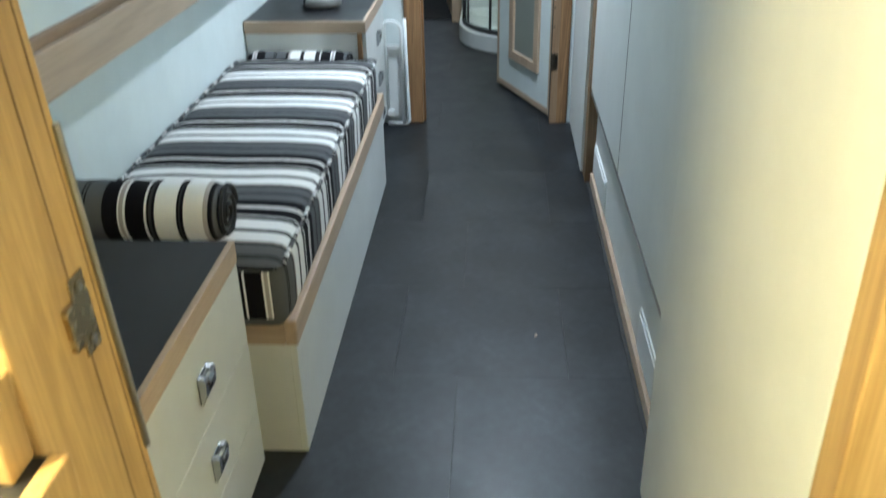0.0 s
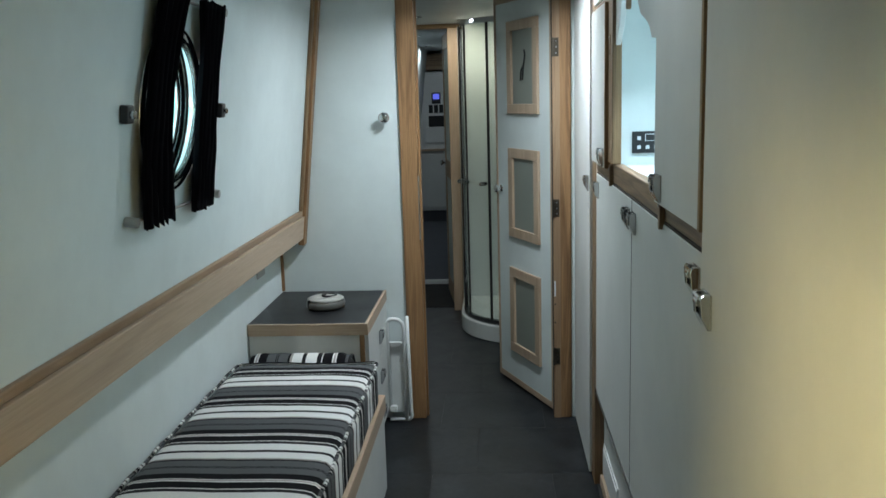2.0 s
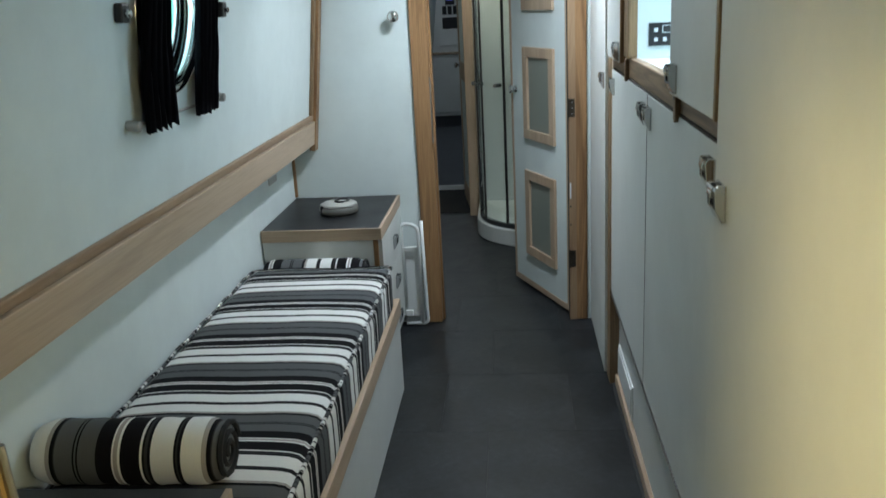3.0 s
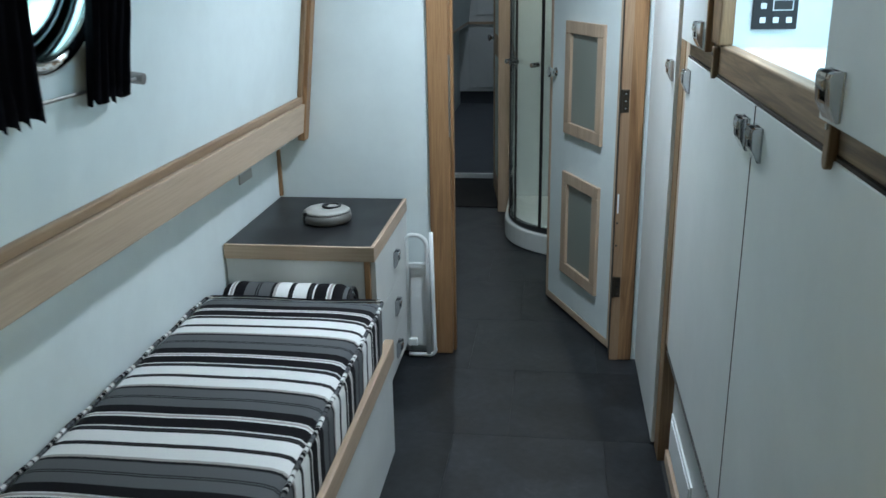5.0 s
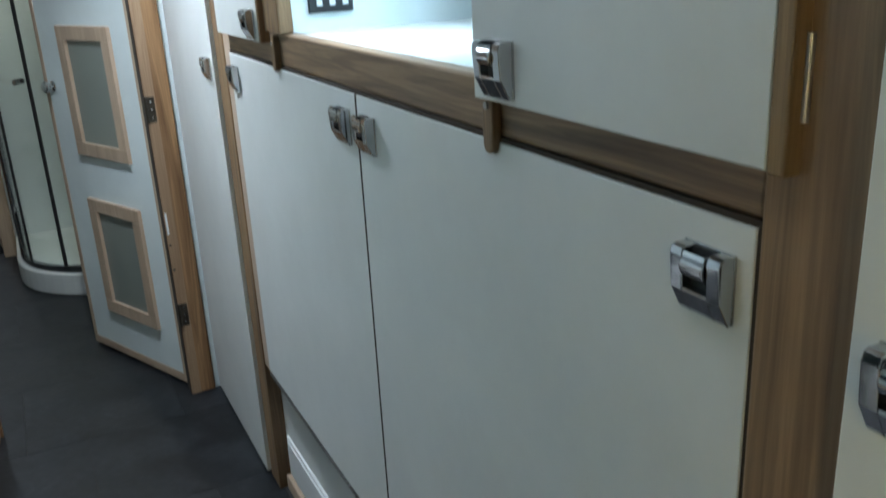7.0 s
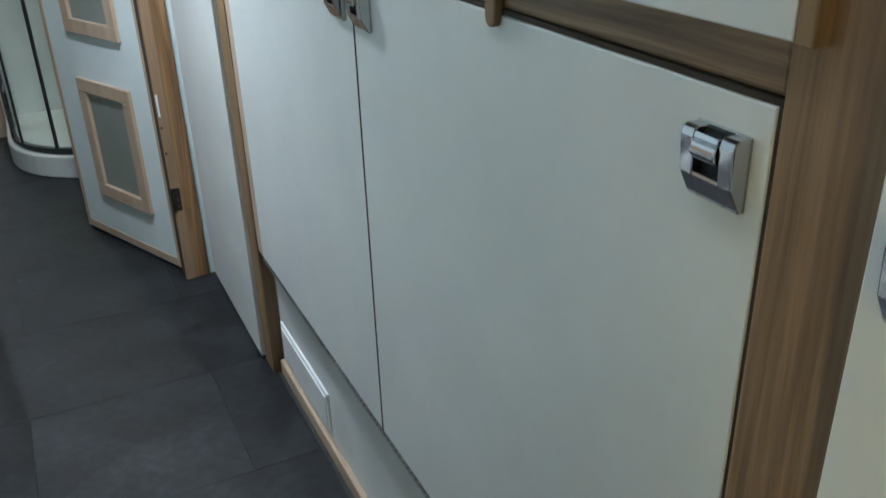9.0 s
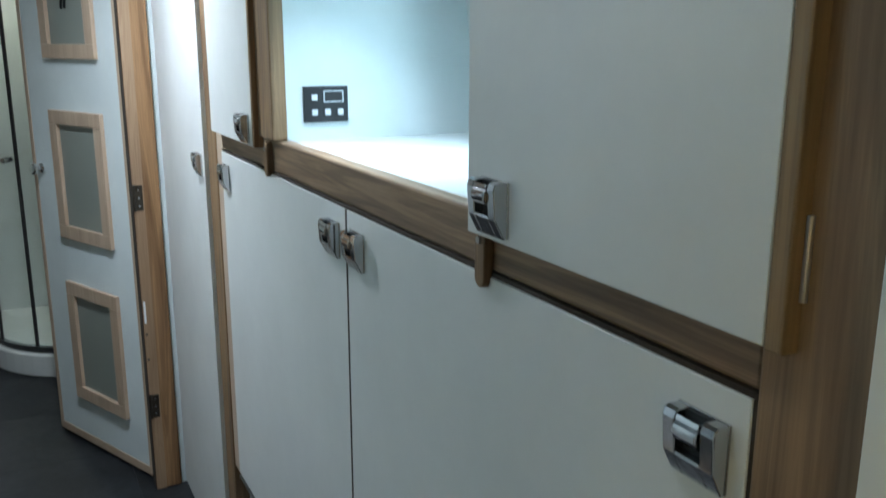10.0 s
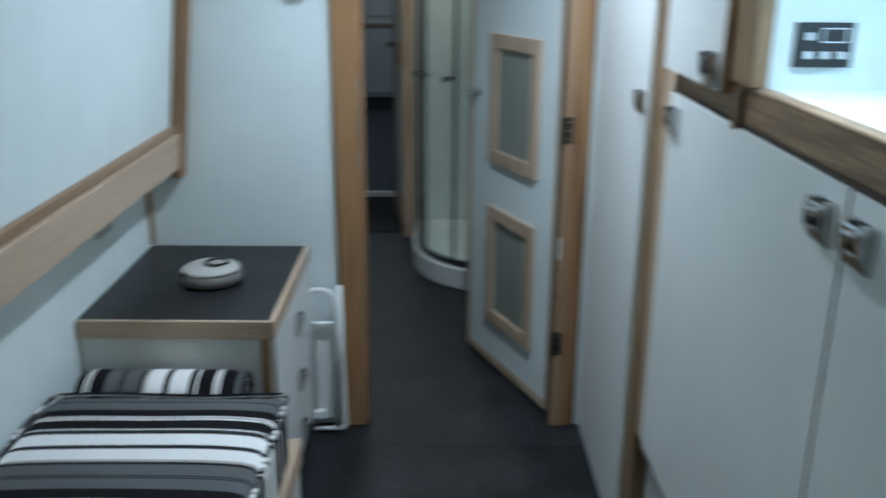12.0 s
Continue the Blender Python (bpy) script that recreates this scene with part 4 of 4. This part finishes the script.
for q in ((0.587, 0.624, 1.308, 1.3096), (0.587, 0.624, 1.2894, 1.291), (0.587, 0.5886, 1.291, 1.308), (0.6224, 0.624, 1.291, 1.308)):
    box(q[0], q[1], 2.8112, 2.813, q[2], q[3], 0, None, b)
part("display_border", b, M_BUTTON, pl, "pale display border")
for bx_, bz in ((0.570, 1.298), (0.570, 1.272), (0.594, 1.272), (0.618, 1.272)):
    part("button", box(bx_ - 0.0052, bx_ + 0.0052, 2.8105, 2.813, bz - 0.0052, bz + 0.0052, 0.0008), M_BUTTON, pl)

# tall cupboards at both ends of the run
tall = thing("tall_cupboard", (0.7, 3.68, 0), "cream full-height cupboard with a plain door and chrome latch", "cupboard", "tall cupboards")
part("carcass", box(FX_ + 0.024, 0.90, P2, 3.985, 0.03, CEIL - 0.002), M_LAM, tall)
d = part("door", box(FX_ - 0.008, FX_ + 0.022, P2 + 0.001, 3.985, 0.012, CEIL - 0.006, 0.0015), M_LAM, tall)
latch_at(face_xn(FX_ - 0.008, 3.445, 1.108), d)
part("plinth", box(FX_ + 0.02, FX_ + 0.03, P2, 3.985, 0.0, 0.03), M_DARKGAP, tall)
tall = thing("tall_cupboard", (0.7, 1.2, 0), "cream full-height cupboard with a chrome latch beside the galley doorway", "cupboard", "tall cupboards")
part("carcass", box(FX_ + 0.024, 0.90, 0.886, P1, 0.0, CEIL - 0.002), M_LAM, tall)
d = part("door", box(FX_ - 0.027, FX_ - 0.003, 0.886, P1 - 0.002, 0.01, CEIL - 0.006, 0.0015), M_LAM, tall)
latch_at(face_xn(FX_ - 0.027, P1 - 0.048, 1.106), d)
part("end_post", box(FX_ - 0.027, FX_ + 0.06, 0.835, 0.885, 0.0, CEIL - 0.002, 0.003), M_PINE_Z, tall, "honey oak end post")

# galley counter by the doorway
gc = thing("galley_counter", (-0.45, 0.5, 0), "dark galley worktop with honey oak edging beside the doorway", "counter")
part("board", box(-0.69, -0.205, 0.25, 0.736, 0.838, 0.868, 0.002), M_TOP, gc)
part("edge", box(-0.205, -0.187, 0.25, 0.736, 0.826, 0.874, 0.003), M_PINE_Z, gc, "oak edging")
part("end_block", box(-0.30, -0.218, 0.70, 0.736, 0.868, 0.955, 0.003), M_PINE_Z, gc, "oak end block")
part("support", box(-0.69, -0.225, 0.25, 0.736, 0.0, 0.838, 0.002), M_LAM, gc)
sp = part("strike_plate", box(-0.001, 0.0025, 0.003, 0.031, -0.258, -0.179, 0.0012, m=_lean), M_BRASS, gf, "worn brass strike plate with two screws")
for dz in (-0.191, -0.246):
    part("screw", cyl(_lean @ Vector((0.0, 0.017, dz)), _lean @ Vector((0.005, 0.017, dz)), 0.005, 12, bev=0.001), M_STEEL, sp)
part("keep", box(-0.001, 0.006, -0.018, 0.003, -0.240, -0.197, 0.002, m=_lean), M_BRASS, sp)
part("edge_strip", cyl(_lean @ Vector((0.002, 0.056, -0.405)), _lean @ Vector((0.002, 0.056, -0.052)), 0.004, 10), M_STEEL, gf, "thin brass edge strip")

# ---- shower ----
SX, SY, SR = 0.372, 5.565, 0.447


def quadrant(off=0.0, n=14):
    pts = [(0.88, 5.975), (SX - SR + off, 5.975)]
    for k in range(n + 1):
        a = radians(180 + 90 * k / n)
        pts.append((SX + (SR - off) * math.cos(a), SY + (SR - off) * math.sin(a)))
    return pts + [(0.88, SY - SR + off)]


sh = thing("shower", (0.4, 5.7, 0), "quadrant shower with curved glass doors on a white tray", "shower")
part("tray", prism(quadrant(), 0.0, 0.10, None, 0.008), M_ACRYLIC, sh, "white acrylic tray")
part("lining", box(0.875, 0.885, 5.16, 5.975, 0.10, 1.88), M_ACRYLIC, sh)
part("lining", box(-0.07, 0.875, 5.965, 5.978, 0.10, 1.88), M_ACRYLIC, sh)


def curved(a0, a1, z0, z1, r, th, n=12):
    out = [(SX + r * math.cos(radians(a0 + (a1 - a0) * k / n)), SY + r * math.sin(radians(a0 + (a1 - a0) * k / n))) for k in range(n + 1)]
    out += [(SX + (r - th) * math.cos(radians(a1 + (a0 - a1) * k / n)), SY + (r - th) * math.sin(radians(a1 + (a0 - a1) * k / n))) for k in range(n + 1)]
    return prism(out, z0, z1)


for a0, a1 in ((180, 202), (203, 232), (233, 270)):
    g = part("glass_panel", curved(a0, a1, 0.13, 1.83, SR - 0.03, 0.005), M_GLASS, sh, "clear curved glass panel")
    g.visible_shadow = False
for a in (180, 202.5, 232.5):
    part("seal", curved(a - 0.9, a + 0.9, 0.13, 1.83, SR - 0.027, 0.010, 2), M_SEAL, sh, "black rubber seal")
for a in (176, 270):
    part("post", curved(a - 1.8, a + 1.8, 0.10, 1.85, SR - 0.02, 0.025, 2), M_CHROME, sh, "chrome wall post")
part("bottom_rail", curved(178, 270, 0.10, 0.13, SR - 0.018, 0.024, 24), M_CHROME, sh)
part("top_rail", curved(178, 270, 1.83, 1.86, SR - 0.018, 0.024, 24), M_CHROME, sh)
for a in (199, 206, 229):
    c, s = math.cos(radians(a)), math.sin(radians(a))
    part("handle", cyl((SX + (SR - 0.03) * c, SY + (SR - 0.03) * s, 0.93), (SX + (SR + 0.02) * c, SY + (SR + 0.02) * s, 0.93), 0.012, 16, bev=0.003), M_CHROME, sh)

# stern cabin door standing open
_d2 = Vector((-0.075, 0.56, 0))
M_D2 = Matrix.Translation((-0.133, 6.03, 0.01)) @ Matrix(((_d2.x / _d2.length, 0, _d2.y / _d2.length, 0), (_d2.y / _d2.length, 0, -_d2.x / _d2.length, 0), (0, 1, 0, 0), (0, 0, 0, 1)))
d2 = thing("door_2", (-0.133, 6.03, 0), "panelled oak and cream cabin door standing open", "door", kind="structure")
part("leaf", box(0.0, 0.56, 0.0, 1.84, 0.002, 0.03, m=M_D2), M_WALL, d2)
for q in ((0.0, 0.07, 0, 1.84), (0.49, 0.56, 0, 1.84), (0.07, 0.49, 0, 0.12), (0.07, 0.49, 1.74, 1.84), (0.07, 0.49, 0.86, 0.98)):
    part("stile", box(*q, -0.004, 0.034, 0.003, M_D2), M_MAPLE_Z, d2)
part("knob", lathe(KNOB, 20, M_D2 @ Matrix.Translation((0.50, 0.95, -0.004)) @ pose(0, 0, 0, 180, 0, 0)), M_CHROME, d2, "round chrome knob", True)

# stern cabin: black sheet for the shadowed floor, white-edged step, electrics cupboard
solid("mat", box(-0.62, -0.05, 6.05, 6.78, 0.0, 0.006, 0.002), M_FLOOR_SHADE, "black sheet for the floor in shadow before the step", "mat", "thing")
solid("step_edge", box(-0.80, 0.3, 6.785, 6.82, 0.0, 0.035, 0.004), M_WHITEPLASTIC, "white step edging", "step")
solid("stern_floor", box(-0.80, 0.9, 6.82, 10.36, 0.0, 0.028), M_CARPET, "grey-blue carpeted stern floor", "floor")
el = thing("electrics_cupboard", (-0.45, 10.1, 0), "white electrics cupboard with a blue display and switches", "cupboard")
part("body", box(-0.80, 0.10, 9.95, 10.34, 0.16, 1.70, 0.004), M_WHITEPLASTIC, el)
part("plinth", box(-0.80, 0.10, 10.0, 10.34, 0.03, 0.16), M_CARPET, el)
part("flap", box(-0.62, -0.32, 9.935, 9.95, 0.92, 1.10, 0.006), M_WHITEPLASTIC, el)
part("lower_door", box(-0.70, -0.30, 9.938, 9.95, 0.20, 0.80, 0.004), M_WHITEPLASTIC, el)
part("counter_edge", box(-0.80, 0.10, 9.92, 9.95, 0.83, 0.855, 0.003), M_MAPLE_X, el)
dp = part("display_panel", box(-0.54, -0.44, 9.942, 9.95, 1.35, 1.47, 0.003), M_BLACKMETAL, el)
part("screen", box(-0.525, -0.455, 9.939, 9.942, 1.40, 1.46), M_SCREEN, dp, "lit blue display")
for k in range(3):
    part("switch", box(-0.575 + 0.058 * k, -0.53 + 0.058 * k, 9.94, 9.95, 1.25, 1.34, 0.003), M_BLACKMETAL, el)
part("socket_panel", box(-0.58, -0.40, 9.94, 9.95, 1.02, 1.22, 0.003), M_BLACKMETAL, el)
# board put in as the brown shadow over the cupboard
part("upper_shade_board", box(-0.80, 0.10, 10.0, 10.34, 1.72, 1.90, 0.004), M_OAK_X, el, "brown board for the shadow above the cupboard")


def downlight(x, y, z, lit=True):
    t = thing("downlight", (x, y, z), "small round chrome ceiling downlight, switched on", "downlight", "ceiling downlights")
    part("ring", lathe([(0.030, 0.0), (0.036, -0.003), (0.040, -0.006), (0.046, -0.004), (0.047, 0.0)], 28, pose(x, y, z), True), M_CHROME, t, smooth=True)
    part("lens", lathe([(0.0, -0.001), (0.030, -0.001), (0.030, 0.0), (0.0, 0.0)], 24, pose(x, y, z)), M_LAMPON, t, "glowing lens")


# the second saloon fitting only houses the added near-end lamp
for lx, ly in SALOON_LAMPS + [(-0.49, 7.60), (-0.51, 9.10)]:
    downlight(lx, ly, CEIL)
downlight(-0.02, 5.70, 1.886)
downlight(-0.30, 5.40, 1.886)
# unseen boxes and boards added to stop the galley lamps shining upwards
wc = thing("lamp_blocker", (-0.6, 0.05, 1.4), "unseen cupboard-shaped box added to cut off the galley lamp", "cupboard")
part("body", box(-0.70, -0.22, -0.5, 0.83, 1.392, 1.88), M_LAM, wc)
part("cutoff_board", box(-0.218, -0.208, -0.5, 0.73, 1.344, 1.41), M_OAK_Y, wc)
wc = thing("lamp_blocker", (0.7, 0.1, 1.4), "unseen cupboard-shaped box added to cut off the galley lamp", "cupboard")
part("body", box(0.58, 0.84, -0.5, 0.80, 1.385, 1.88), M_LAM, wc)
part("cutoff_board", box(0.568, 0.578, -0.5, 0.71, 1.352, 1.41), M_OAK_Y, wc)

# outside the portholes
solid("water", box(-400, 400, -400, 400, -0.62, -0.60), painted("canal_water", (0.05, 0.06, 0.05), 0.12, 4.0, 0.3), "still canal water reaching the horizon", "water")


def daylight_backdrop():
    """Bright water glare below, dark trees above, far outside the porthole."""
    m = bpy.data.materials.new("bank_view")
    m.use_nodes = True
    m.node_tree.nodes.remove(m.node_tree.nodes["Principled BSDF"])
    em = m.node_tree.nodes.new("ShaderNodeEmission")
    sep, tc = node(m, "ShaderNodeSeparateXYZ"), node(m, "ShaderNodeTexCoord")
    link(m, tc.outputs["Object"], sep.inputs[0])
    n = node(m, "ShaderNodeTexNoise", Scale=0.9, Detail=6.0)
    link(m, tc.outputs["Object"], n.inputs["Vector"])
    a = node(m, "ShaderNodeMath")
    a.operation = "MULTIPLY_ADD"
    a.inputs[1].default_value = 0.5
    link(m, n.outputs[0], a.inputs[0])
    link(m, sep.outputs["Z"], a.inputs[2])
    r = node(m, "ShaderNodeMapRange")
    r.inputs["From Min"].default_value, r.inputs["From Max"].default_value = 0.0, 4.0
    link(m, a.outputs[0], r.inputs["Value"])
    link(m, ramp(m, r.outputs[0], [(0.10, (0.9, 1.0, 1.0)), (0.26, (0.8, 0.97, 0.98)), (0.33, (0.05, 0.24, 0.20)), (0.50, (0.09, 0.33, 0.28)), (0.66, (0.05, 0.20, 0.17)), (0.95, (0.14, 0.36, 0.33))]), em.inputs[0])
    em.inputs[1].default_value = 4.0
    link(m, em.outputs[0], m.node_tree.nodes["Material Output"].inputs["Surface"])
    return m


M_BANK = daylight_backdrop()
solid("backdrop", box(-7.02, -7.0, -20, 60, -0.6, 5.0), M_BANK, "bright water and dark trees seen through the porthole", "backdrop")

tiles()
